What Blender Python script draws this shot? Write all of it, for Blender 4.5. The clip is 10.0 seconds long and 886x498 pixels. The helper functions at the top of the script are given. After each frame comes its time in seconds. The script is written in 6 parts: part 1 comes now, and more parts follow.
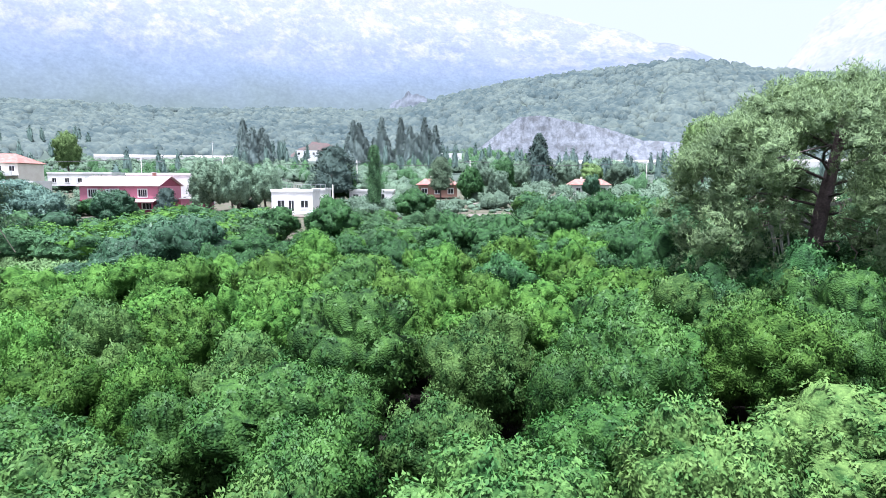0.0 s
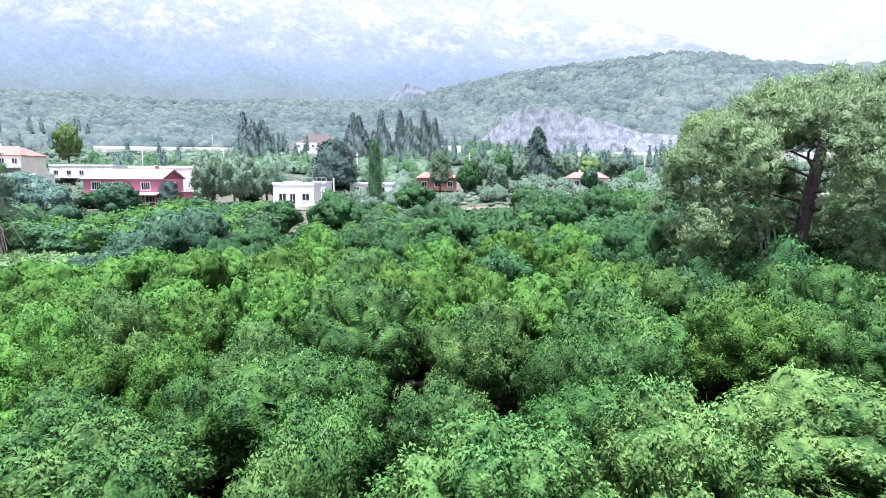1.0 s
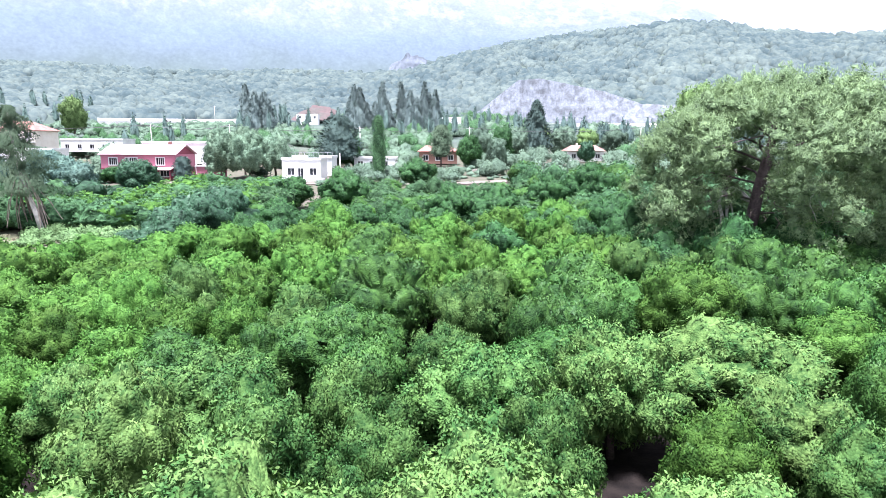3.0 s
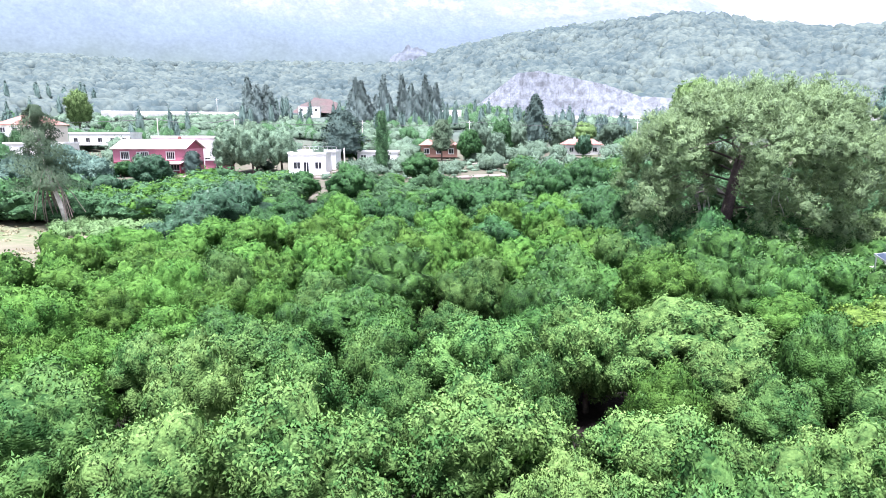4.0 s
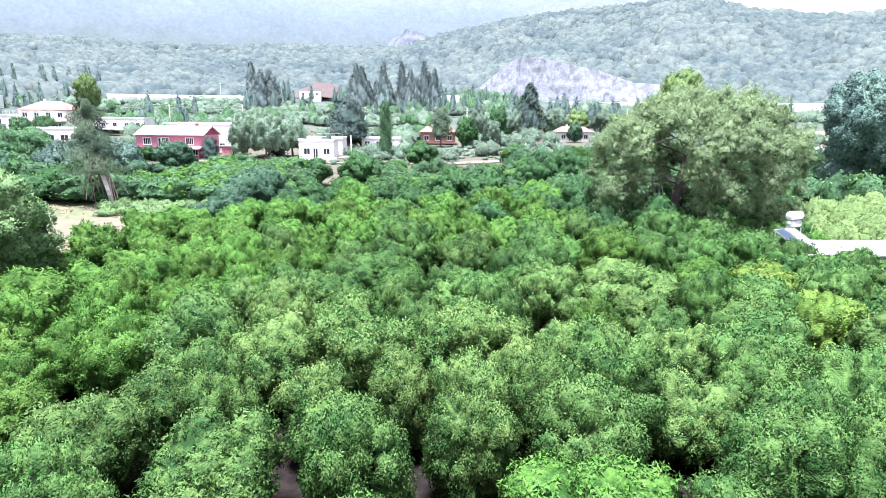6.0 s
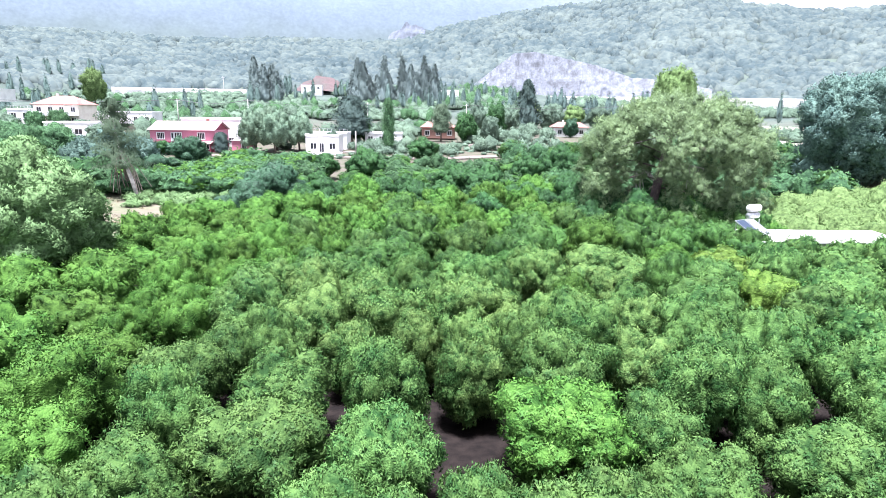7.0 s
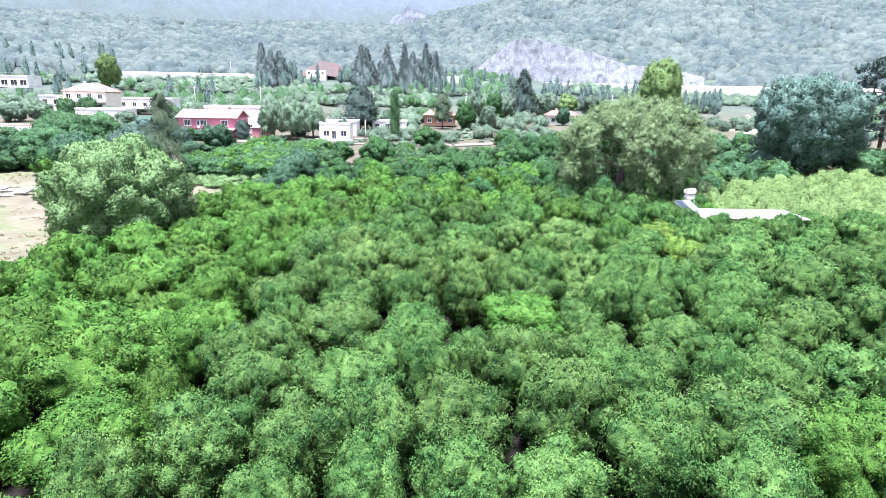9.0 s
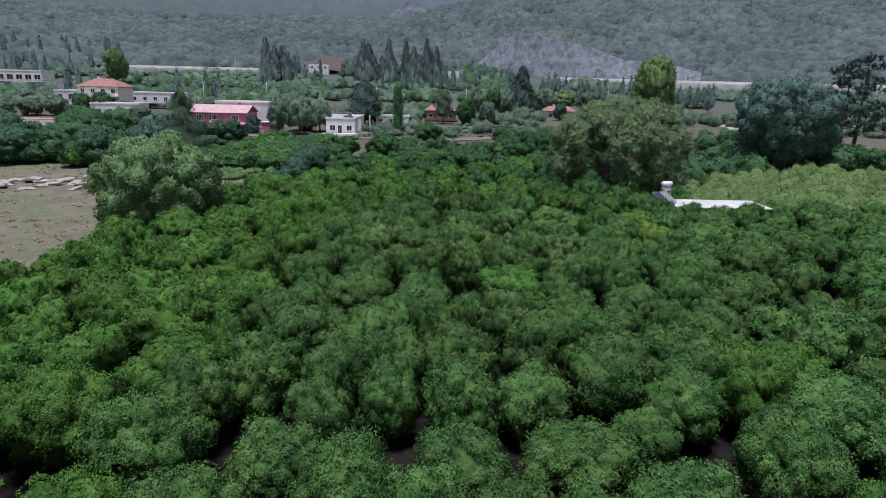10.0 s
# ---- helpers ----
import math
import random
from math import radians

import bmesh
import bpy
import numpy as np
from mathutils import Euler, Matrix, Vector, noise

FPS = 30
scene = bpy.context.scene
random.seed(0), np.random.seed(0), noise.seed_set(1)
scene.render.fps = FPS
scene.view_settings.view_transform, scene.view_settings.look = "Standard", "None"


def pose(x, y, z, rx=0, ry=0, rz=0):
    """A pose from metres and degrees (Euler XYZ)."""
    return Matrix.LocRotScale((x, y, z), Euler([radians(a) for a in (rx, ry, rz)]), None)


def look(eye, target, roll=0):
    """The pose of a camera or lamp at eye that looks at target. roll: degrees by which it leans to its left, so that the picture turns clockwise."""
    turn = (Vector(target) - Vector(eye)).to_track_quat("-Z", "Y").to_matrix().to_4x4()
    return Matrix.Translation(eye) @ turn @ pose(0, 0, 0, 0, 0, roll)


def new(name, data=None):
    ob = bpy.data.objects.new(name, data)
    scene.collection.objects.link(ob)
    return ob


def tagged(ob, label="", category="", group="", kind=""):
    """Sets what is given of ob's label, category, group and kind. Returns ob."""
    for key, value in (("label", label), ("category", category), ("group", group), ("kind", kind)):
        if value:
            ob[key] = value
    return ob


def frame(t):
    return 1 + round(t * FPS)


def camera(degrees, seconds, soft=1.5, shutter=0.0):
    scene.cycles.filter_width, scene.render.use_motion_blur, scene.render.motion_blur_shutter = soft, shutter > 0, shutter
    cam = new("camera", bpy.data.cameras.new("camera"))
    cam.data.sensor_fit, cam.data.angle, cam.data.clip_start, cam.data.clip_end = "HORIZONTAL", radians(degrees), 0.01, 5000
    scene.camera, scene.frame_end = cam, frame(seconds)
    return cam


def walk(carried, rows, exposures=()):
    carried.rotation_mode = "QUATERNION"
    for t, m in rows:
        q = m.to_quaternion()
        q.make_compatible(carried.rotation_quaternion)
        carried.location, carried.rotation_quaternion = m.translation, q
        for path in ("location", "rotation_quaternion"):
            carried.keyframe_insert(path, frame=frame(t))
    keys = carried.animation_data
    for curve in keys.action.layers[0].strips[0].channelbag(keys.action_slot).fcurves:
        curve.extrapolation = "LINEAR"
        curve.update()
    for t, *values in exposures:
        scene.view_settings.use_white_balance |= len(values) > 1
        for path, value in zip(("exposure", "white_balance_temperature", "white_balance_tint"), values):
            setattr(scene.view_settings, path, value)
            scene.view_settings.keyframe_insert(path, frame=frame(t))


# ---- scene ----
cam = camera(72.0, 10.0, soft=0.5)
PATH = [
    (0, (0.627, -12.706, 8.5), (0.629, -10.718, 8.285), 0.1),
    (0.5, (0.584, -13.297, 8.613), (0.588, -11.31, 8.388), 0.1),
    (1, (0.556, -14.091, 8.774), (0.561, -12.106, 8.533), 0.2),
    (1.5, (0.533, -15.154, 8.972), (0.538, -13.172, 8.705), 0.1),
    (2, (0.529, -16.425, 9.234), (0.534, -14.448, 8.929), 0.1),
    (2.5, (0.492, -17.953, 9.509), (0.496, -15.98, 9.184), 0.1),
    (4, (0.228, -23.601, 10.471), (0.232, -21.635, 10.105), 0.1),
    (4.5, (0.193, -25.835, 10.759), (0.2, -23.872, 10.378), 0.1),
    (5, (0.096, -28.044, 11.058), (0.104, -26.083, 10.664), 0.3),
    (5.5, (0.025, -30.546, 11.35), (0.036, -28.588, 10.943), 0.4),
    (7, (-0.495, -39.227, 12.545), (-0.476, -37.276, 12.102), 0.7),
    (7.5, (-0.629, -42.407, 12.988), (-0.609, -40.459, 12.534), 0.8),
    (8, (-0.809, -45.746, 13.507), (-0.787, -43.802, 13.038), 0.9),
    (8.5, (-0.965, -49.191, 14.04), (-0.941, -47.25, 13.557), 1.0),
    (9, (-1.088, -52.658, 14.548), (-1.064, -50.721, 14.051), 1.1),
    (9.5, (-1.205, -56.127, 15.027), (-1.18, -54.193, 14.52), 1.2),
    (10, (-1.344, -59.6, 15.443), (-1.319, -57.669, 14.925), 1.3),
]
EXPOSURE = [(t, stops, warm, tint) for t, stops, warm, tint in (
    (0.0, 1.77, 6000, 17), (2.5, 2.13, 6080, 20), (4.5, 2.18, 6150, 22), (5.5, 2.28, 6150, 22), (7.5, 2.22, 6150, 22), (8.9, 2.19, 6100, 21), (9.5, 1.22, 6100, 20), (10.0, 0.2, 6100, 20))]
walk(cam, [(t, look(eye, target, roll)) for t, eye, target, roll in PATH], EXPOSURE)

# ---- world, sun, exposure ----
world = bpy.data.worlds.new("overcast_sky")
scene.world = world
world.use_nodes = True
wn = world.node_tree.nodes
wl = world.node_tree.links
wn.clear()
SUN_EL, SUN_AZ = radians(80), radians(200)
sky = wn.new("ShaderNodeTexSky")
sky.sky_type = "NISHITA"
sky.sun_disc = False
sky.sun_elevation, sky.sun_rotation = SUN_EL, SUN_AZ % (2 * math.pi)
sky.air_density, sky.dust_density, sky.ozone_density = 1.0, 4.0, 1.0
cloud = wn.new("ShaderNodeMix")
cloud.data_type = "RGBA"
cloud.inputs[0].default_value = 0.8
cloud.inputs[7].default_value = (8.9, 9.8, 11.2, 1)
wl.new(sky.outputs[0], cloud.inputs[6])
wback = wn.new("ShaderNodeBackground")
wback.inputs["Strength"].default_value = 0.035
wl.new(cloud.outputs[2], wback.inputs["Color"])
wout = wn.new("ShaderNodeOutputWorld")
wl.new(wback.outputs[0], wout.inputs["Surface"])

sun_data = bpy.data.lights.new("sun", "SUN")
sun_data.energy, sun_data.angle, sun_data.color = 4.3, radians(13), (0.99, 1.0, 1.02)
sun = new("sun", sun_data)
sun.matrix_world = look((100 * math.cos(SUN_EL) * math.sin(SUN_AZ), 100 * math.cos(SUN_EL) * math.cos(SUN_AZ), 100 * math.sin(SUN_EL)), (0, 0, 0))


# ---- materials ----
def mat(name, color, rough=0.7, var=0.25, scale=3.0, metal=0.0, bump=0.2, second=None, fine=30.0, obj_var=0.0, spec=0.5):
    """A procedural surface: two scales of noise in colour, bump, an optional second colour in patches."""
    m = bpy.data.materials.new(name)
    m.use_nodes = True
    n, l = m.node_tree.nodes, m.node_tree.links
    b = n["Principled BSDF"]
    b.inputs["Roughness"].default_value = rough
    b.inputs["Metallic"].default_value = metal
    b.inputs["Specular IOR Level"].default_value = spec
    co = n.new("ShaderNodeNewGeometry")
    big = n.new("ShaderNodeTexNoise")
    big.inputs["Scale"].default_value = scale
    big.inputs["Detail"].default_value = 5
    small = n.new("ShaderNodeTexNoise")
    small.inputs["Scale"].default_value = fine
    small.inputs["Detail"].default_value = 3
    l.new(co.outputs["Position"], big.inputs["Vector"])
    l.new(co.outputs["Position"], small.inputs["Vector"])
    base = n.new("ShaderNodeMix")
    base.data_type = "RGBA"
    c2 = second or tuple(c * 0.6 for c in color)
    base.inputs[6].default_value = (*color, 1)
    base.inputs[7].default_value = (*c2, 1)
    ramp = n.new("ShaderNodeMapRange")
    ramp.inputs["From Min"].default_value, ramp.inputs["From Max"].default_value = 0.42, 0.62
    l.new(big.outputs["Fac"], ramp.inputs["Value"])
    l.new(ramp.outputs[0], base.inputs[0])
    val = n.new("ShaderNodeHueSaturation")
    vr = n.new("ShaderNodeMapRange")
    vr.inputs["From Min"].default_value, vr.inputs["From Max"].default_value = 0.25, 0.75
    vr.inputs["To Min"].default_value, vr.inputs["To Max"].default_value = 1 - var, 1 + var
    l.new(small.outputs["Fac"], vr.inputs["Value"])
    l.new(vr.outputs[0], val.inputs["Value"])
    l.new(base.outputs[2], val.inputs["Color"])
    l.new(val.outputs[0], b.inputs["Base Color"])
    if bump:
        bp = n.new("ShaderNodeBump")
        bp.inputs["Strength"].default_value = bump
        bp.inputs["Distance"].default_value = 0.05
        l.new(small.outputs["Fac"], bp.inputs["Height"])
        l.new(bp.outputs[0], b.inputs["Normal"])
    return m


MASS = {}


def leaf_mat(name, dark, light, rough=0.45, lets=0.18, patch=0.5, tree_var=0.16, spec=0.5, cell=0.09, mass=False, inner=0.4):
    """Leaves: a colour of its own for each leaf, patches of young shoots, a tint for each tree, light through the blade.
    mass: the dense foliage under the outer leaves, leaf beside leaf."""
    m = bpy.data.materials.new(name)
    m.use_nodes = True
    n, l = m.node_tree.nodes, m.node_tree.links
    b = n["Principled BSDF"]
    b.inputs["Roughness"].default_value = rough
    b.inputs["Specular IOR Level"].default_value = spec
    geo = n.new("ShaderNodeNewGeometry")
    info = n.new("ShaderNodeObjectInfo")
    noise_n = n.new("ShaderNodeTexNoise")
    noise_n.inputs["Scale"].default_value = patch
    noise_n.inputs["Detail"].default_value = 4
    l.new(geo.outputs["Position"], noise_n.inputs["Vector"])
    own = geo.outputs["Random Per Island"]
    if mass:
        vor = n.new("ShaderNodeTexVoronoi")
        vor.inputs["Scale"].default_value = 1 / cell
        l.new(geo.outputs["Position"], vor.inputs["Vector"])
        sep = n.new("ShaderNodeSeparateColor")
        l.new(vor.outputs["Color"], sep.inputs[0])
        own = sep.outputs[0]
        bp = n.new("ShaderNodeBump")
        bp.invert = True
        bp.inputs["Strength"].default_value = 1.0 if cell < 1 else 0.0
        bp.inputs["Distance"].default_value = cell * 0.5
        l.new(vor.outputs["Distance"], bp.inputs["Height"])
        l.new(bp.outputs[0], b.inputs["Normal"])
    add = n.new("ShaderNodeMath")
    add.operation = "MULTIPLY_ADD"
    add.inputs[1].default_value = 0.34
    l.new(own, add.inputs[0])
    ramp = n.new("ShaderNodeMapRange")
    ramp.inputs["From Min"].default_value, ramp.inputs["From Max"].default_value = 0.3, 0.7
    ramp.inputs["To Min"].default_value, ramp.inputs["To Max"].default_value = -0.12, 0.45
    l.new(noise_n.outputs["Fac"], ramp.inputs["Value"])
    shoots = n.new("ShaderNodeTexNoise")
    shoots.inputs["Scale"].default_value = 5.2 * patch
    shoots.inputs["Detail"].default_value = 2
    l.new(geo.outputs["Position"], shoots.inputs["Vector"])
    tips = n.new("ShaderNodeMapRange")
    tips.inputs["From Min"].default_value, tips.inputs["From Max"].default_value = 0.36, 0.64
    tips.inputs["To Min"].default_value, tips.inputs["To Max"].default_value = -0.24, 0.24
    l.new(shoots.outputs["Fac"], tips.inputs["Value"])
    both = n.new("ShaderNodeMath")
    l.new(ramp.outputs[0], both.inputs[0])
    l.new(tips.outputs[0], both.inputs[1])
    l.new(both.outputs[0], add.inputs[2])
    mix = n.new("ShaderNodeMix")
    mix.data_type = "RGBA"
    mix.inputs[6].default_value = (*dark, 1)
    mix.inputs[7].default_value = (*light, 1)
    l.new(add.outputs[0], mix.inputs[0])
    hsv = n.new("ShaderNodeHueSaturation")
    vr = n.new("ShaderNodeMapRange")
    vr.inputs["To Min"].default_value, vr.inputs["To Max"].default_value = 1 - tree_var, 1 + tree_var
    l.new(info.outputs["Random"], vr.inputs["Value"])
    l.new(vr.outputs[0], hsv.inputs["Value"])
    hr = n.new("ShaderNodeMapRange")
    hr.inputs["To Min"].default_value, hr.inputs["To Max"].default_value = 0.5 - tree_var * 0.035, 0.5 + tree_var * 0.035
    l.new(info.outputs["Random"], hr.inputs["Value"])
    l.new(hr.outputs[0], hsv.inputs["Hue"])
    l.new(mix.outputs[2], hsv.inputs["Color"])
    l.new(hsv.outputs[0], b.inputs["Base Color"])
    if mass:
        return m
    tr = n.new("ShaderNodeBsdfTranslucent")
    l.new(hsv.outputs[0], tr.inputs["Color"])
    ms = n.new("ShaderNodeMixShader")
    ms.inputs[0].default_value = lets
    out = n["Material Output"]
    l.new(b.outputs[0], ms.inputs[1])
    l.new(tr.outputs[0], ms.inputs[2])
    l.new(ms.outputs[0], out.inputs["Surface"])
    # fine-celled mass takes a darkened leaf colour as the shade between leaves
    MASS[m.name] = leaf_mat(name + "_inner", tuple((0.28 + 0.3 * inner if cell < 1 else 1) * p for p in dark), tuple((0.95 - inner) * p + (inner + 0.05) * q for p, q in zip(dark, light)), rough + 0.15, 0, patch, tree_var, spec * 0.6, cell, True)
    return m


M_LEAF = {
    "A": leaf_mat("bright_citrus_leaves", (0.032, 0.098, 0.016), (0.112, 0.224, 0.043), 0.6, 0.12, spec=0.12, cell=0.07, inner=0.58, tree_var=0.2),
    "B": leaf_mat("grey_green_citrus_leaves", (0.028, 0.088, 0.022), (0.124, 0.218, 0.058), 0.6, 0.12, spec=0.12, cell=0.07, inner=0.58, tree_var=0.16),
    "C": leaf_mat("deep_green_citrus_leaves", (0.02, 0.078, 0.014), (0.084, 0.184, 0.037), 0.6, 0.12, spec=0.25, cell=0.07, inner=0.58, tree_var=0.12),
    "D": leaf_mat("dark_green_leaves", (0.018, 0.075, 0.022), (0.07, 0.18, 0.05), 0.6, spec=0.25),
    "E": leaf_mat("blue_green_leaves", (0.02, 0.07, 0.034), (0.075, 0.165, 0.085), 0.5, spec=0.3),
    "F": leaf_mat("soft_green_leaves", (0.036, 0.1, 0.04), (0.105, 0.2, 0.085), 0.65, spec=0.2, cell=0.15),
    "H": leaf_mat("yellow_citrus_leaves", (0.07, 0.15, 0.02), (0.2, 0.31, 0.062), 0.55, 0.12, spec=0.2, cell=0.07, inner=0.58, tree_var=0.1),
    "G": leaf_mat("pale_citrus_leaves", (0.04, 0.11, 0.028), (0.18, 0.275, 0.08), 0.6, 0.12, spec=0.1, cell=0.07, inner=0.58, tree_var=0.12),
}
M_WILLOW = leaf_mat("pale_green_leaves", (0.12, 0.215, 0.088), (0.175, 0.295, 0.118), 0.65, inner=0.9, cell=0.2, spec=0.1)
M_POPLAR = leaf_mat("yellow_green_leaves", (0.1, 0.175, 0.06), (0.2, 0.305, 0.11), 0.7, spec=0.12, inner=0.7)
M_HEDGE = leaf_mat("lime_green_leaves", (0.095, 0.165, 0.055), (0.18, 0.275, 0.1), 0.7, spec=0.1, inner=0.8)
M_OAK = leaf_mat("blackish_green_leaves", (0.065, 0.122, 0.102), (0.142, 0.225, 0.172), 0.6, spec=0.1, inner=0.85, cell=0.25)
M_PINE = leaf_mat("pine_needles", (0.12, 0.175, 0.09), (0.2, 0.28, 0.122), 0.7, 0.3, 0.5, cell=0.12, spec=0.1, inner=0.4)
M_CYPRESS = leaf_mat("cypress_sprays", (0.055, 0.09, 0.08), (0.1, 0.145, 0.122), 0.75, 0.1, cell=1.0, inner=0.9, spec=0.1)
# cypress colour paled and blued to stand for haze over the far rows
M_WINDBREAK = leaf_mat("hazed_windbreak_sprays", (0.11, 0.15, 0.145), (0.165, 0.215, 0.195), 0.7, 0.1, cell=1.0, spec=0.1, inner=0.9)
# hillside crowns: distance haze mixed into the leaf colour as grey-blue
M_FAR = leaf_mat("hazed_pine_crowns", (0.055, 0.078, 0.082), (0.132, 0.16, 0.14), 0.9, 0.1, 0.03, cell=1.6, spec=0.05, inner=0.95)
M_SCRUB = leaf_mat("scrub_leaves", (0.088, 0.135, 0.096), (0.15, 0.222, 0.148), 0.8, 0.2, 0.05, cell=0.3, spec=0.1, inner=0.9)
M_MULBERRY = leaf_mat("mulberry_leaves", (0.115, 0.19, 0.125), (0.21, 0.3, 0.195), 0.7, spec=0.15, cell=0.3, inner=0.9)
M_VINE = leaf_mat("dry_vine_leaves", (0.085, 0.14, 0.085), (0.19, 0.265, 0.165), 0.7, 0.2, 0.4, spec=0.12)
M_DRYWEED = leaf_mat("dry_weeds", (0.17, 0.15, 0.095), (0.3, 0.265, 0.17), 0.8, 0.2, 0.5, cell=0.1, spec=0.1)
M_STEM = mat("dry_vine_stems", (0.2, 0.165, 0.14), 0.9, 0.3, 2, second=(0.12, 0.1, 0.085), fine=12)
M_BARK = mat("grey_brown_bark", (0.13, 0.1, 0.08), 0.9, 0.4, 2, bump=0.6, fine=18)
M_PINEBARK = mat("red_brown_pine_bark", (0.06, 0.04, 0.042), 0.9, 0.45, 1.5, bump=0.8, second=(0.105, 0.076, 0.078), fine=10)
M_DEAD = mat("bleached_dead_wood", (0.52, 0.49, 0.46), 0.85, 0.3, 2, bump=0.5, fine=20)
M_PINK = mat("pink_painted_plaster", (0.57, 0.21, 0.29), 0.8, 0.08, 0.6, second=(0.53, 0.19, 0.265), bump=0.1)
M_CRIMSON = mat("crimson_painted_plaster", (0.28, 0.05, 0.09), 0.8, 0.1, 0.6, second=(0.24, 0.045, 0.075), bump=0.1)
M_WHITE = mat("white_painted_plaster", (0.78, 0.77, 0.76), 0.75, 0.07, 0.5, second=(0.66, 0.65, 0.64), bump=0.1)
M_TRIM = mat("white_gloss_paint", (0.8, 0.79, 0.78), 0.5, 0.05, 1, second=(0.74, 0.73, 0.72), bump=0)
M_PINKROOF = mat("faded_pink_roof_sheet", (0.42, 0.25, 0.26), 0.7, 0.12, 0.8, second=(0.46, 0.32, 0.32), bump=0.1)
M_TILE = mat("terracotta_tiles", (0.24, 0.1, 0.08), 0.8, 0.25, 1.0, second=(0.27, 0.15, 0.125), fine=5)
M_SALMON = mat("salmon_plaster", (0.36, 0.2, 0.16), 0.8, 0.1, 0.7, second=(0.33, 0.18, 0.145), bump=0.1)
M_CREAM = mat("cream_plaster", (0.76, 0.71, 0.63), 0.8, 0.1, 0.7, second=(0.7, 0.64, 0.56), bump=0.1)
M_CONCRETE = mat("pale_concrete", (0.62, 0.6, 0.58), 0.85, 0.15, 0.3, second=(0.5, 0.48, 0.46), bump=0.2, fine=4)
M_SHEET = mat("weathered_white_sheet", (0.5, 0.49, 0.48), 0.7, 0.12, 0.5, second=(0.4, 0.385, 0.375), bump=0.1, fine=3)
M_ASPHALT = mat("worn_asphalt", (0.2, 0.2, 0.2), 0.9, 0.2, 0.3, second=(0.26, 0.25, 0.24), fine=3)
M_BROWN = mat("brown_timber", (0.2, 0.1, 0.08), 0.8, 0.3, 2)
M_METAL = mat("galvanised_steel", (0.6, 0.61, 0.62), 0.35, 0.1, 4, metal=0.9, bump=0.05)
M_TANK = mat("white_tank_enamel", (0.78, 0.76, 0.76), 0.35, 0.06, 3, second=(0.6, 0.55, 0.52), bump=0)
M_SOLAR = mat("blue_black_collector_glass", (0.02, 0.032, 0.055), 0.3, 0.2, 3, second=(0.03, 0.045, 0.07), bump=0, spec=0.25)
M_GLASS = mat("dark_window_glass", (0.03, 0.032, 0.04), 0.08, 0.2, 2, second=(0.05, 0.05, 0.06), bump=0)
M_ROCK = mat("grey_cliff_rock", (0.145, 0.16, 0.182), 0.9, 0.3, 0.22, second=(0.09, 0.099, 0.11), bump=0.8, fine=0.8)
# rock for the distant crag, with haze painted in as a blue cast
M_CRAG = mat("hazed_crag_rock", (0.105, 0.122, 0.148), 0.9, 0.25, 0.15, second=(0.075, 0.09, 0.105), bump=0.6, fine=0.6)
M_SCREE = mat("pale_rubble", (0.3, 0.27, 0.245), 0.9, 0.3, 0.4, second=(0.22, 0.2, 0.18), fine=4)
M_POLE = mat("weathered_pole", (0.5, 0.48, 0.45), 0.8, 0.2, 2)
M_WIRE = mat("black_cable", (0.05, 0.05, 0.055), 0.6, 0.1, 2, bump=0)


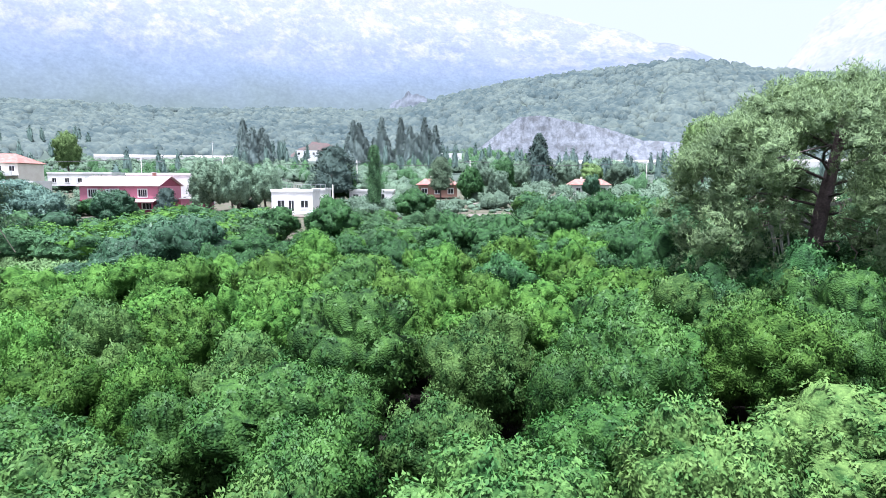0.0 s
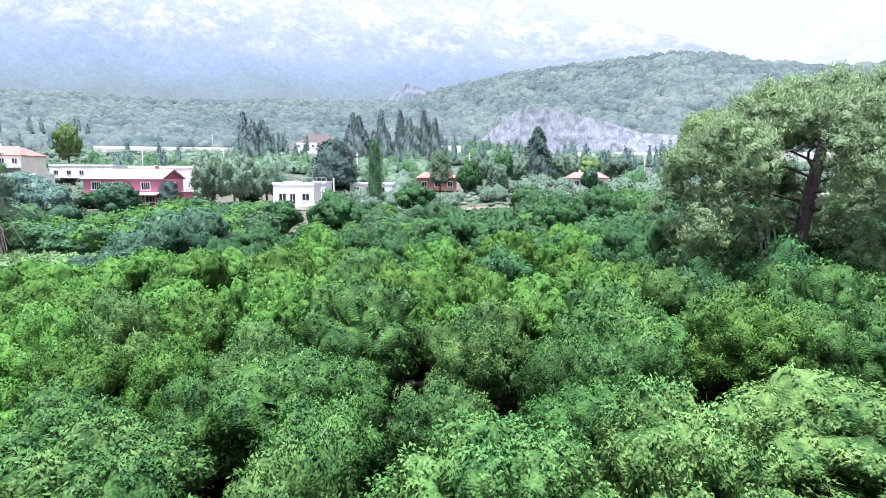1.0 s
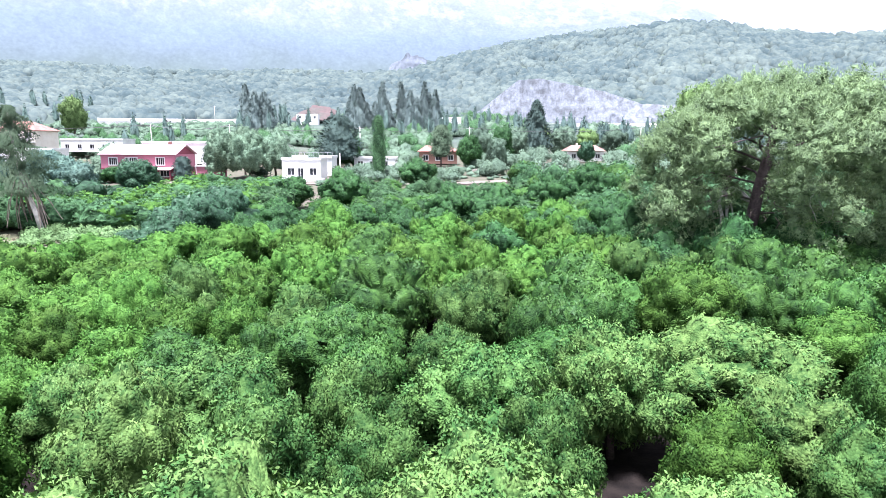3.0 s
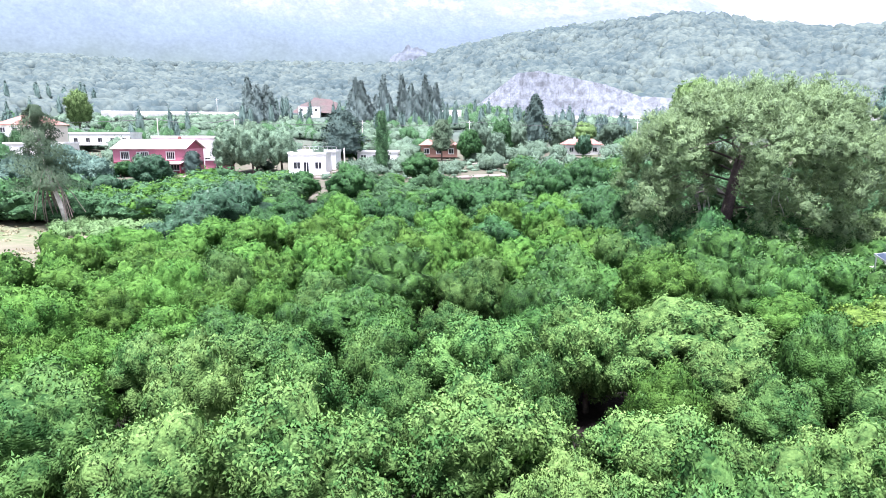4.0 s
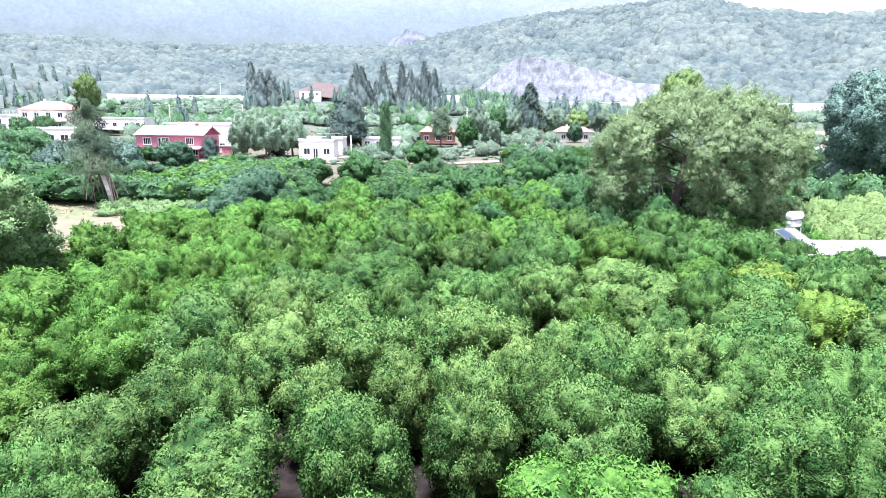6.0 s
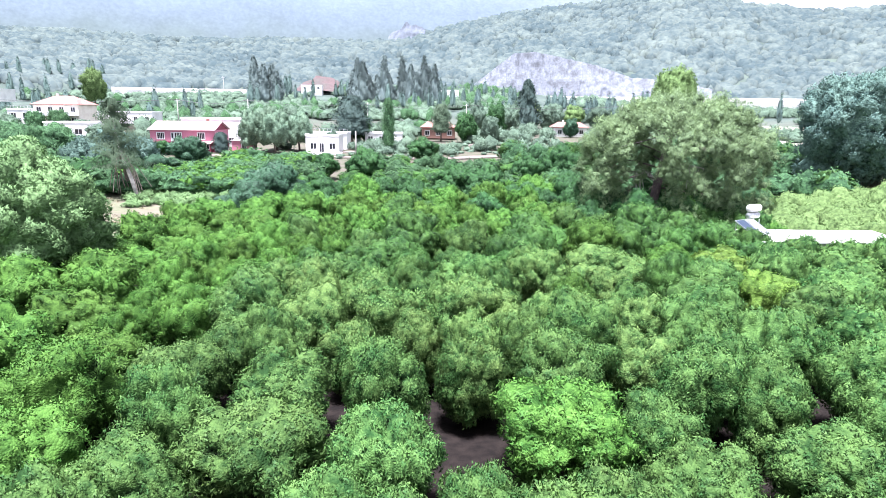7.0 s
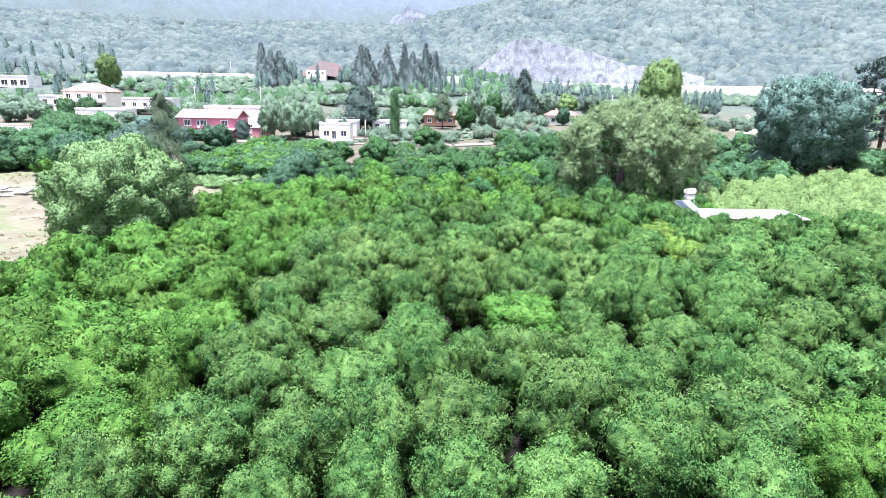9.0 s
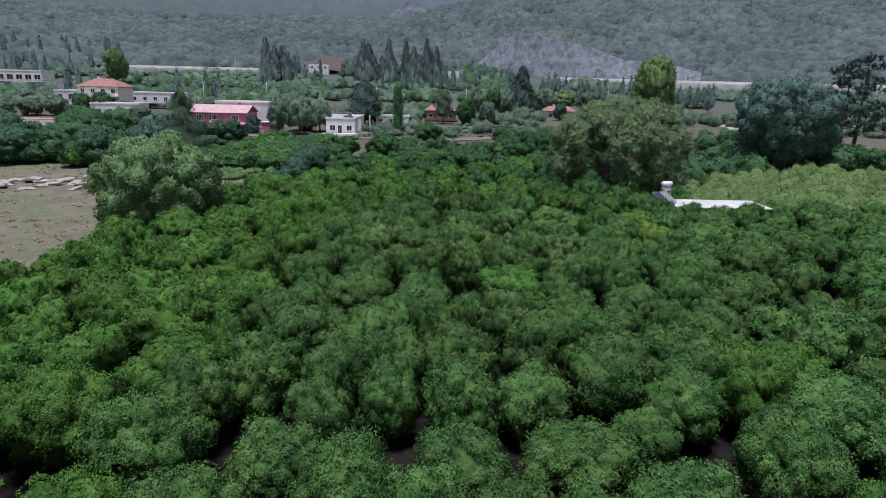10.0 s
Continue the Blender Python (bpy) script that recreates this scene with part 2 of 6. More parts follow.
def ground_mat():
    """Earth: leaf litter under the orchard, darkened as the shade between crowns, straw-coloured dry grass and pale
    dust elsewhere, green scrub uphill.
    """
    m = bpy.data.materials.new("earth")
    m.use_nodes = True
    n, l = m.node_tree.nodes, m.node_tree.links
    b = n["Principled BSDF"]
    b.inputs["Roughness"].default_value = 0.95
    b.inputs["Specular IOR Level"].default_value = 0.1
    geo = n.new("ShaderNodeNewGeometry")
    sep = n.new("ShaderNodeSeparateXYZ")
    l.new(geo.outputs["Position"], sep.inputs[0])

    def tex(scale, detail=5):
        t = n.new("ShaderNodeTexNoise")
        t.inputs["Scale"].default_value, t.inputs["Detail"].default_value = scale, detail
        l.new(geo.outputs["Position"], t.inputs["Vector"])
        return t.outputs["Fac"]

    def rng(src, a, bb, lo=0.0, hi=1.0):
        r = n.new("ShaderNodeMapRange")
        for k, v in zip(("From Min", "From Max", "To Min", "To Max"), (a, bb, lo, hi)):
            r.inputs[k].default_value = v
        l.new(src, r.inputs["Value"])
        return r.outputs[0]

    def mixc(f, a, bb):
        x = n.new("ShaderNodeMix")
        x.data_type = "RGBA"
        l.new(f, x.inputs[0])
        for s, v in ((6, a), (7, bb)):
            if isinstance(v, tuple):
                x.inputs[s].default_value = (*v, 1)
            else:
                l.new(v, x.inputs[s])
        return x.outputs[2]

    def mul(a, bb):
        x = n.new("ShaderNodeMath")
        x.operation = "MULTIPLY"
        l.new(a, x.inputs[0])
        l.new(bb, x.inputs[1])
        return x.outputs[0]

    dust = mixc(rng(tex(0.25), 0.4, 0.62), (0.15, 0.135, 0.1), (0.11, 0.1, 0.072))
    grass = mixc(rng(tex(1.3), 0.35, 0.65), (0.145, 0.14, 0.095), (0.075, 0.105, 0.045))
    open_land = mixc(rng(tex(0.09), 0.45, 0.6), dust, grass)
    # uphill scrub carries the same blue haze tint in its colour
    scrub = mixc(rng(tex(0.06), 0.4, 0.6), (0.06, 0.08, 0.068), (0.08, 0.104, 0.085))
    green = mixc(rng(tex(0.5), 0.4, 0.62), (0.105, 0.092, 0.075), (0.075, 0.082, 0.05))
    near_land = mixc(rng(sep.outputs["Y"], 52, 60), open_land, green)
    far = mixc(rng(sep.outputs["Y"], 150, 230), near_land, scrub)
    # brown litter lowered to near black: tree shade put into its colour
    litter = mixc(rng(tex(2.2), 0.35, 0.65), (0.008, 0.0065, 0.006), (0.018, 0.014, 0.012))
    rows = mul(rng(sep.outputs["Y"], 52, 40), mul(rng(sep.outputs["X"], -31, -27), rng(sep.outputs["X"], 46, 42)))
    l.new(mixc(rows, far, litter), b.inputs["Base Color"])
    bp = n.new("ShaderNodeBump")
    bp.inputs["Strength"].default_value, bp.inputs["Distance"].default_value = 0.5, 0.1
    l.new(tex(6.0), bp.inputs["Height"])
    l.new(bp.outputs[0], b.inputs["Normal"])
    return m


M_GROUND = ground_mat()


def haze_mat(name, stops, rock, z_top, rock_z, scale=0.004):
    """Far mountains whose surface glows in place of sunlit haze: a haze colour by height, with pale rock and woods."""
    m = bpy.data.materials.new(name)
    m.use_nodes = True
    n, l = m.node_tree.nodes, m.node_tree.links
    n.remove(n["Principled BSDF"])
    geo = n.new("ShaderNodeNewGeometry")
    sep = n.new("ShaderNodeSeparateXYZ")
    l.new(geo.outputs["Position"], sep.inputs[0])

    def tex(sc, detail, rough=0.6):
        t = n.new("ShaderNodeTexNoise")
        t.inputs["Scale"].default_value, t.inputs["Detail"].default_value, t.inputs["Roughness"].default_value = sc, detail, rough
        l.new(geo.outputs["Position"], t.inputs["Vector"])
        return t.outputs["Fac"]

    def rng(src, a, b, lo=0.0, hi=1.0):
        r = n.new("ShaderNodeMapRange")
        for k, v in zip(("From Min", "From Max", "To Min", "To Max"), (a, b, lo, hi)):
            r.inputs[k].default_value = v
        l.new(src, r.inputs["Value"])
        return r.outputs[0]

    def math2(op, a, b):
        k = n.new("ShaderNodeMath")
        k.operation = op
        for s_in, v in zip(k.inputs, (a, b)):
            if isinstance(v, float):
                s_in.default_value = v
            else:
                l.new(v, s_in)
        return k.outputs[0]

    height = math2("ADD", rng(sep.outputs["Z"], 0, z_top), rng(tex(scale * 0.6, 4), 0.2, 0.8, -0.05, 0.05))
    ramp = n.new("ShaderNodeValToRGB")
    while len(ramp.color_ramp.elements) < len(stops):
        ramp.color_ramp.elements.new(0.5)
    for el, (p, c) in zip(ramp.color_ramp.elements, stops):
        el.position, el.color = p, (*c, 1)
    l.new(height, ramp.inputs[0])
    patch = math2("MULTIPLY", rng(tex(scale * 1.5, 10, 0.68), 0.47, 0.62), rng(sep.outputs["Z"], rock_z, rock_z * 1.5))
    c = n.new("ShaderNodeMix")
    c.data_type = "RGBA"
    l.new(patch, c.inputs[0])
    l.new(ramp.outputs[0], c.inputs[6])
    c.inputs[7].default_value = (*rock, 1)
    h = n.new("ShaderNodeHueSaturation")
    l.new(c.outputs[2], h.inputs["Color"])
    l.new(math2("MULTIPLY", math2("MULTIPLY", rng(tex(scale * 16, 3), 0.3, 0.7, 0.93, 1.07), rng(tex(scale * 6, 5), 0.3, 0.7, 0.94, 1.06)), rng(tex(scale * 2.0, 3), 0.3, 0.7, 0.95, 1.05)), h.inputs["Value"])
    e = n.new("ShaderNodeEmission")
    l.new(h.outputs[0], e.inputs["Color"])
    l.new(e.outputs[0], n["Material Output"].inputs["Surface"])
    return m


# ---- mesh helpers ----
class Geo:
    """Collects boxes, tubes and sheets into one mesh."""

    def __init__(self):
        self.v, self.f = [], []

    def box(self, x0, y0, z0, x1, y1, z1):
        i = len(self.v)
        self.v += [(x, y, z) for z in (z0, z1) for y in (y0, y1) for x in (x0, x1)]
        self.f += [(i + a, i + b, i + c, i + d) for a, b, c, d in ((0, 2, 3, 1), (4, 5, 7, 6), (0, 1, 5, 4), (2, 6, 7, 3), (0, 4, 6, 2), (1, 3, 7, 5))]
        return self

    def poly(self, pts):
        i = len(self.v)
        self.v += [tuple(p) for p in pts]
        self.f.append(tuple(range(i, i + len(pts))))
        return self

    def slab(self, pts, thick):
        """A flat piece with thickness below its outline."""
        p = [Vector(q) for q in pts]
        nrm = (p[1] - p[0]).cross(p[2] - p[0]).normalized()
        low = [q - nrm * thick for q in p]
        self.poly(p)
        self.poly(list(reversed(low)))
        for a in range(len(p)):
            b = (a + 1) % len(p)
            self.poly((p[a], low[a], low[b], p[b]))
        return self

    def tube(self, path, radii, sides=7):
        path = [Vector(p) for p in path]
        start = len(self.v)
        for k, p in enumerate(path):
            d = (path[min(k + 1, len(path) - 1)] - path[max(k - 1, 0)]).normalized()
            u = d.orthogonal().normalized() if abs(d.z) > 0.9 else d.cross(Vector((0, 0, 1))).normalized()
            w = d.cross(u)
            for s in range(sides):
                a = 2 * math.pi * s / sides
                self.v.append(tuple(p + (u * math.cos(a) + w * math.sin(a)) * radii[k]))
        for k in range(len(path) - 1):
            for s in range(sides):
                t = (s + 1) % sides
                i = start + k * sides
                self.f.append((i + s, i + t, i + sides + t, i + sides + s))
        self.f.append(tuple(start + s for s in reversed(range(sides))))
        self.f.append(tuple(start + (len(path) - 1) * sides + s for s in range(sides)))
        return self

    def mesh(self, name, material, smooth=False):
        me = bpy.data.meshes.new(name)
        me.from_pydata(self.v, [], self.f)
        me.materials.append(material)
        if smooth:
            me.polygons.foreach_set("use_smooth", [True] * len(me.polygons))
        me.update()
        return me


def np_mesh(name, verts, faces, material, smooth=False, normals=None):
    """A mesh from arrays: verts (n, 3), faces a list of index arrays, all of one width each."""
    me = bpy.data.meshes.new(name)
    me.vertices.add(len(verts))
    me.vertices.foreach_set("co", np.asarray(verts, np.float32).ravel())
    loops = np.concatenate([f.ravel() for f in faces]).astype(np.int32)
    counts = np.concatenate([np.full(len(f), f.shape[1]) for f in faces]).astype(np.int32)
    starts = np.concatenate([[0], np.cumsum(counts)[:-1]]).astype(np.int32)
    me.loops.add(len(loops))
    me.loops.foreach_set("vertex_index", loops)
    me.polygons.add(len(counts))
    me.polygons.foreach_set("loop_start", starts)
    me.polygons.foreach_set("loop_total", counts)
    if smooth:
        me.polygons.foreach_set("use_smooth", np.ones(len(counts), bool))
    me.materials.append(material)
    me.update(calc_edges=True)
    if normals is not None:
        me.normals_split_custom_set_from_vertices(normals.tolist())
    return me


def two_mats(me, material, first):
    """The faces from number first on take a second material."""
    me.materials.append(material)
    idx = np.zeros(len(me.polygons), np.int32)
    idx[first:] = 1
    me.polygons.foreach_set("material_index", idx)
    me.update()
    return me


def part(name, me, parent, label="", m=None):
    ob = new(name, me)
    ob.parent = parent
    if m is not None:
        ob.matrix_basis = m
    return tagged(ob, label) if label else ob


def thing(name, m, label, category, group="", kind=""):
    ob = new(name)
    ob.matrix_basis = m
    ob.empty_display_size = 0.2
    return tagged(ob, label, category, group, kind)


def ico(div):
    bm = bmesh.new()
    bmesh.ops.create_icosphere(bm, subdivisions=div, radius=1)
    v = np.array([p.co[:] for p in bm.verts])
    f = np.array([[q.index for q in p.verts] for p in bm.faces])
    bm.free()
    return v, f


ICO = {d: ico(d) for d in (1, 2, 3, 4, 5)}


def unit(a):
    return a / np.maximum(np.linalg.norm(a, axis=-1, keepdims=True), 1e-9)


def leaves(rg, p, nrm, length, width, droop, wild=0.6, out=0.28, fine=True):
    """Lance-shaped leaves, folded along the rib (or, far off, plain pointed ones), at the points p with outward normals nrm.
    They are shaded as parts of the rounded bough that they cover."""
    n = len(p)
    down = np.array([0, 0, -1.0])
    axis = unit(nrm * out + down * droop + rg.normal(size=(n, 3)) * wild * 0.6)
    side = unit(np.cross(axis, nrm + rg.normal(size=(n, 3)) * 0.5))
    up = np.cross(side, axis)
    side = np.where((up * nrm).sum(1, keepdims=True) < 0, -side, side)
    up = np.cross(side, axis)
    ln = (length * rg.uniform(0.65, 1.3, n))[:, None]
    wd = (width * rg.uniform(0.75, 1.2, n))[:, None]
    shade = unit(nrm + up * 0.2)
    if not fine:
        v = np.stack([p + side * wd, p + axis * ln, p - side * wd], 1).reshape(-1, 3)
        return v, np.arange(3 * n).reshape(n, 3), np.repeat(shade, 3, 0)
    mid = p + axis * ln * 0.45 + up * wd * 0.25
    v = np.stack([p, mid + side * wd, p + axis * ln, mid - side * wd], 1).reshape(-1, 3)
    return v, np.arange(4 * n).reshape(n, 4), np.repeat(shade, 4, 0)


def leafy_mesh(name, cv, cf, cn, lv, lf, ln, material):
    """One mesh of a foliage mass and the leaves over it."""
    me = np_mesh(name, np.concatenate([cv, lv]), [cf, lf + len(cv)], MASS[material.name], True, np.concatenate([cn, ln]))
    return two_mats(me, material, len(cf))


def lobes_of(rg, n, lobe, reach, low=-0.55):
    """Bosses of a crown of radius 1: centres and radii."""
    d = unit(rg.normal(size=(n * 3, 3)))
    d = d[d[:, 2] > low][:n]
    r = lobe * rg.uniform(0.7, 1.25, len(d))
    return d * (reach - r)[:, None] * rg.uniform(0.72, 1.14, len(d))[:, None], r


def crown_surface(d, c, r, core):
    """Distance to the crown's outside along each way d, and the boss that it meets."""
    dot = d @ c.T
    gap = r[None] ** 2 - ((c ** 2).sum(1)[None] - dot ** 2)
    t = np.where(gap > 0, dot + np.sqrt(np.maximum(gap, 0)), 0)
    k = t.argmax(1)
    far = t[np.arange(len(d)), k]
    own = far > core
    return np.maximum(far, core), k, own


def even_ways(rg, n, low):
    """About n ways spread evenly over the sphere above height low."""
    i = np.arange(n) + 0.5
    z = 1 - (1 - max(low, -1)) * i / n
    a = i * 2.399963 + rg.uniform(0, 6)
    rad = np.sqrt(np.maximum(0, 1 - z * z))
    d = np.stack([rad * np.cos(a), rad * np.sin(a), z], 1)
    return unit(d + rg.normal(size=d.shape) * 0.9 / np.sqrt(n))


def trunk_mesh(name, material, seed, height, radius, spread, limbs=5, sides=7):
    """A tapered trunk that forks into limbs."""
    rg = random.Random(seed)
    g = Geo()
    lean = (rg.uniform(-0.1, 0.1) * height, rg.uniform(-0.1, 0.1) * height)
    fork = height * rg.uniform(0.3, 0.42)
    top = (lean[0] * 0.5, lean[1] * 0.5, fork)
    g.tube([(0, 0, -0.2), (lean[0] * 0.15, lean[1] * 0.15, fork * 0.4), top], [radius * 1.3, radius, radius * 0.85], sides)
    for i in range(limbs):
        a = 2 * math.pi * (i + rg.uniform(-0.3, 0.3)) / limbs
        rr = spread * rg.uniform(0.6, 0.9)
        end = (top[0] + rr * math.cos(a), top[1] + rr * math.sin(a), height * rg.uniform(0.75, 0.95))
        midp = (top[0] + rr * 0.5 * math.cos(a), top[1] + rr * 0.5 * math.sin(a), fork + (end[2] - fork) * 0.4)
        g.tube([top, midp, end], [radius * 0.55, radius * 0.4, radius * 0.12], max(4, sides - 2))
    return g.mesh(name, material, True)


# ---- ground ----
PROFILE_Y = np.array([-3000, 40, 48, 60, 75, 90, 130, 165, 200, 270, 330, 360], float)
PROFILE_Z = np.array([0, 0.1, 0.5, 1.3, 2.4, 3.3, 4.9, 6.0, 8.2, 14.3, 20.5, 24.0])
EYE0 = (0.5, -12.7, 8.4)
RIDGE_A = np.array([-180, -60, -36, -20, -6, 1, 6, 12, 20, 24, 27, 31, 37, 60, 180], float)
RIDGE_E = np.array([5, 5.6, 6.2, 6.4, 6.8, 8.2, 9.3, 10.0, 10.6, 10.2, 9.5, 8.9, 8.7, 7.5, 6])
RIDGE_R = np.array([600, 600, 600, 590, 590, 590, 590, 580, 560, 560, 560, 560, 560, 600, 700], float)


def smooth(a, b, x):
    t = np.clip((x - a) / (b - a), 0, 1)
    return t * t * (3 - 2 * t)


def ground_z(x, y):
    x, y = np.asarray(x, float), np.asarray(y, float)
    yy = y + 0.0006 * np.clip(np.abs(x) - 20, 0, 400) ** 2 * smooth(60, 160, y)
    z = np.interp(yy, PROFILE_Y, PROFILE_Z)
    z = z + 2.4 * smooth(34, 58, x) * smooth(12, 42, y) * (1 - smooth(70, 120, y))
    low = 6.5 * smooth(40, 150, x) * smooth(190, 330, y)
    z = z - low
    dx, dy = x - EYE0[0], y - EYE0[1]
    dist = np.hypot(dx, dy)
    az = np.degrees(np.arctan2(dx, dy))
    e, rr = np.interp(az, RIDGE_A, RIDGE_E), np.interp(az, RIDGE_A, RIDGE_R)
    top = EYE0[2] + rr * np.tan(np.radians(e)) - 4
    s = np.clip((dist - 372) / (rr - 372), 0, 1)
    wave = 5 * np.sin(x * 0.031 + 1.7 * np.sin(y * 0.017)) * np.sin(y * 0.027 + x * 0.008) * s * (1 - 0.6 * s)
    hill = 24 - low + (top - 24 + low) * (0.75 * s + 0.25 * s * s * (3 - 2 * s)) + wave
    back = np.maximum(top - np.clip(dist - rr, 0, None) * 0.3, 20)
    hill = np.where(dist > rr, np.minimum(hill, back), hill)
    front = (np.abs(az) < 75) & (dist > 372)
    valley = np.minimum(z, 24 - low)
    valley = valley + (24 - low - valley) * smooth(366, 373, dist) * (np.abs(az) < 75)
    return np.where(front, np.maximum(hill, 24 - low), valley)


def gz(x, y):
    return float(ground_z(x, y))


def axis_steps(a, b, near, far_step, mid=0.0):
    """Grid lines, close together near mid and wide apart far away."""
    out, p = [mid], mid
    while p < b:
        p += near + (far_step - near) * min(1, (abs(p - mid) / 900) ** 3)
        out.append(p)
    p = mid
    while p > a:
        p -= near + (far_step - near) * min(1, (abs(p - mid) / 900) ** 3)
        out.append(p)
    return np.array(sorted(out))


gx = axis_steps(-4200, 4200, 3, 150, 0)
gy = axis_steps(-1500, 4600, 3, 150, 40)
GX, GY = np.meshgrid(gx, gy)
GZ = ground_z(GX, GY)
rg = np.random.default_rng(5)
GZ = GZ + rg.normal(size=GZ.shape) * 0.05
gi = np.arange(GX.size).reshape(GX.shape)
gf = np.stack([gi[:-1, :-1], gi[:-1, 1:], gi[1:, 1:], gi[1:, :-1]], -1).reshape(-1, 4)
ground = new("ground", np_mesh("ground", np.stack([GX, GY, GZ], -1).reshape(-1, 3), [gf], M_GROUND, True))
tagged(ground, "dusty earth with dry grass and leaf litter darkened as shade", "ground", kind="structure")


# ---- far mountains ----
def mountain(name, az, elev, dist, foot, material, seed, rough, label):
    """A far mountain: a rough slope from a foot line up to a skyline given by bearing and height angle."""
    rgm = np.random.default_rng(seed)
    a = np.linspace(az[0], az[-1], 220)
    e = np.interp(a, az, elev)
    rows_n = 46
    v = np.zeros((rows_n, len(a), 3))
    for i in range(rows_n):
        s = i / (rows_n - 1)
        d = dist * (0.72 + 0.28 * s)
        ztop = EYE0[2] + dist * np.tan(np.radians(e))
        z = foot + (ztop - foot) * s
        for j, aa in enumerate(a):
            bmp = noise.fractal(Vector((aa * 0.35 + seed, s * 5, seed)), 1.0, 2.0, 6)
            v[i, j] = (EYE0[0] + d * math.sin(radians(aa)), EYE0[1] + d * math.cos(radians(aa)) + bmp * rough * 2 * s * (1 - s), z[j] + bmp * rough * (0.35 if i == rows_n - 1 else 0.6) * s)
    idx = np.arange(rows_n * len(a)).reshape(rows_n, len(a))
    f = np.stack([idx[:-1, :-1], idx[:-1, 1:], idx[1:, 1:], idx[1:, :-1]], -1).reshape(-1, 4)
    ob = new(name, np_mesh(name, v.reshape(-1, 3), [f], material, True))
    return tagged(ob, label, "mountain", kind="structure")


# ramp stops hold the painted haze, paler and bluer with height
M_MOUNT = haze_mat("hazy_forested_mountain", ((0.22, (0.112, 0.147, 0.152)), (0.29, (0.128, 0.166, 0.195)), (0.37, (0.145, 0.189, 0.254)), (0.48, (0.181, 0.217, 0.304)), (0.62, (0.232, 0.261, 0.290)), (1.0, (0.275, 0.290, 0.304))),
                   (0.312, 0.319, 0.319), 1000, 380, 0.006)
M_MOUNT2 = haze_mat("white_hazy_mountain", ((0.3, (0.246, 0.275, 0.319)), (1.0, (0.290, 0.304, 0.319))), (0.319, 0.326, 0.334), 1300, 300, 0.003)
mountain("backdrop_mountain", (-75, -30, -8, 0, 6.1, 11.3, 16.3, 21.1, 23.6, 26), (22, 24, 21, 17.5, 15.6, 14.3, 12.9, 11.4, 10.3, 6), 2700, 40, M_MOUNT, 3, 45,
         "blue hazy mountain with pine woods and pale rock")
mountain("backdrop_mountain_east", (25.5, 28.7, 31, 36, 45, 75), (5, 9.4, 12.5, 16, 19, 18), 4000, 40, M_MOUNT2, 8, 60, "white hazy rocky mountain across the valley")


# ---- orchard ----
# each citrus tree: x, y, crown radius, kind of leaf
ORCHARD = []
ORCHARD += [
    (-16.1, -38.1, 2.09, 'A'), (16, -36.6, 2.3, 'B'), (-6.1, -36.1, 1.41, 'B'), (-11.4, -36.0, 1.5, 'B'), (-3.3, -35.6, 1.25, 'B'), (9.6, -35.6, 1.64, 'B'),
    (-0.1, -35.5, 1.67, 'B'), (3.0, -35.0, 1.72, 'B'), (13.4, -34.0, 1.81, 'A'), (-9.3, -33.6, 1.82, 'B'), (7.0, -33.6, 1.96, 'B'), (-6.0, -33.2, 1.78, 'B'),
    (-13.6, -33.0, 2.27, 'A'), (-3.1, -32.6, 1.62, 'B'), (10.9, -32.3, 2.38, 'B'), (0.1, -31.7, 1.99, 'B'), (4.0, -31.6, 2.07, 'B'), (19.8, -29.9, 2.3, 'B'),
    (-15.1, -28.3, 2.64, 'A'), (-18.7, -27.9, 2.04, 'A'), (-6.9, -27.0, 1.25, 'B'), (-1.4, -26.9, 1.38, 'B'),
]
ORCHARD += [
    (7.2, -26.5, 1.25, 'B'), (9.2, -26.2, 1.52, 'B'), (18.6, -26.1, 1.93, 'B'), (-10.6, -25.9, 1.45, 'B'), (12.7, -25.9, 1.47, 'B'), (-13.4, -25.7, 1.55, 'A'),
    (0.8, -25.3, 1.25, 'B'), (-3.3, -25.2, 1.45, 'B'), (-21, -25.2, 1.86, 'A'), (4.4, -24.9, 1.25, 'B'), (7.1, -23.8, 1.62, 'B'), (-9.2, -23.7, 1.67, 'B'),
    (-18.6, -23.3, 2.03, 'A'), (-13.1, -23.2, 1.9, 'A'), (11.8, -22.8, 1.85, 'B'), (15.1, -22.5, 1.25, 'B'), (-2.2, -22.4, 1.78, 'B'), (-15.9, -22.3, 1.66, 'A'),
    (-22.5, -21.8, 1.87, 'A'), (-6.3, -21.6, 2.05, 'B'), (6.8, -20.7, 1.36, 'B'), (3.9, -20.5, 2.21, 'A'),
]
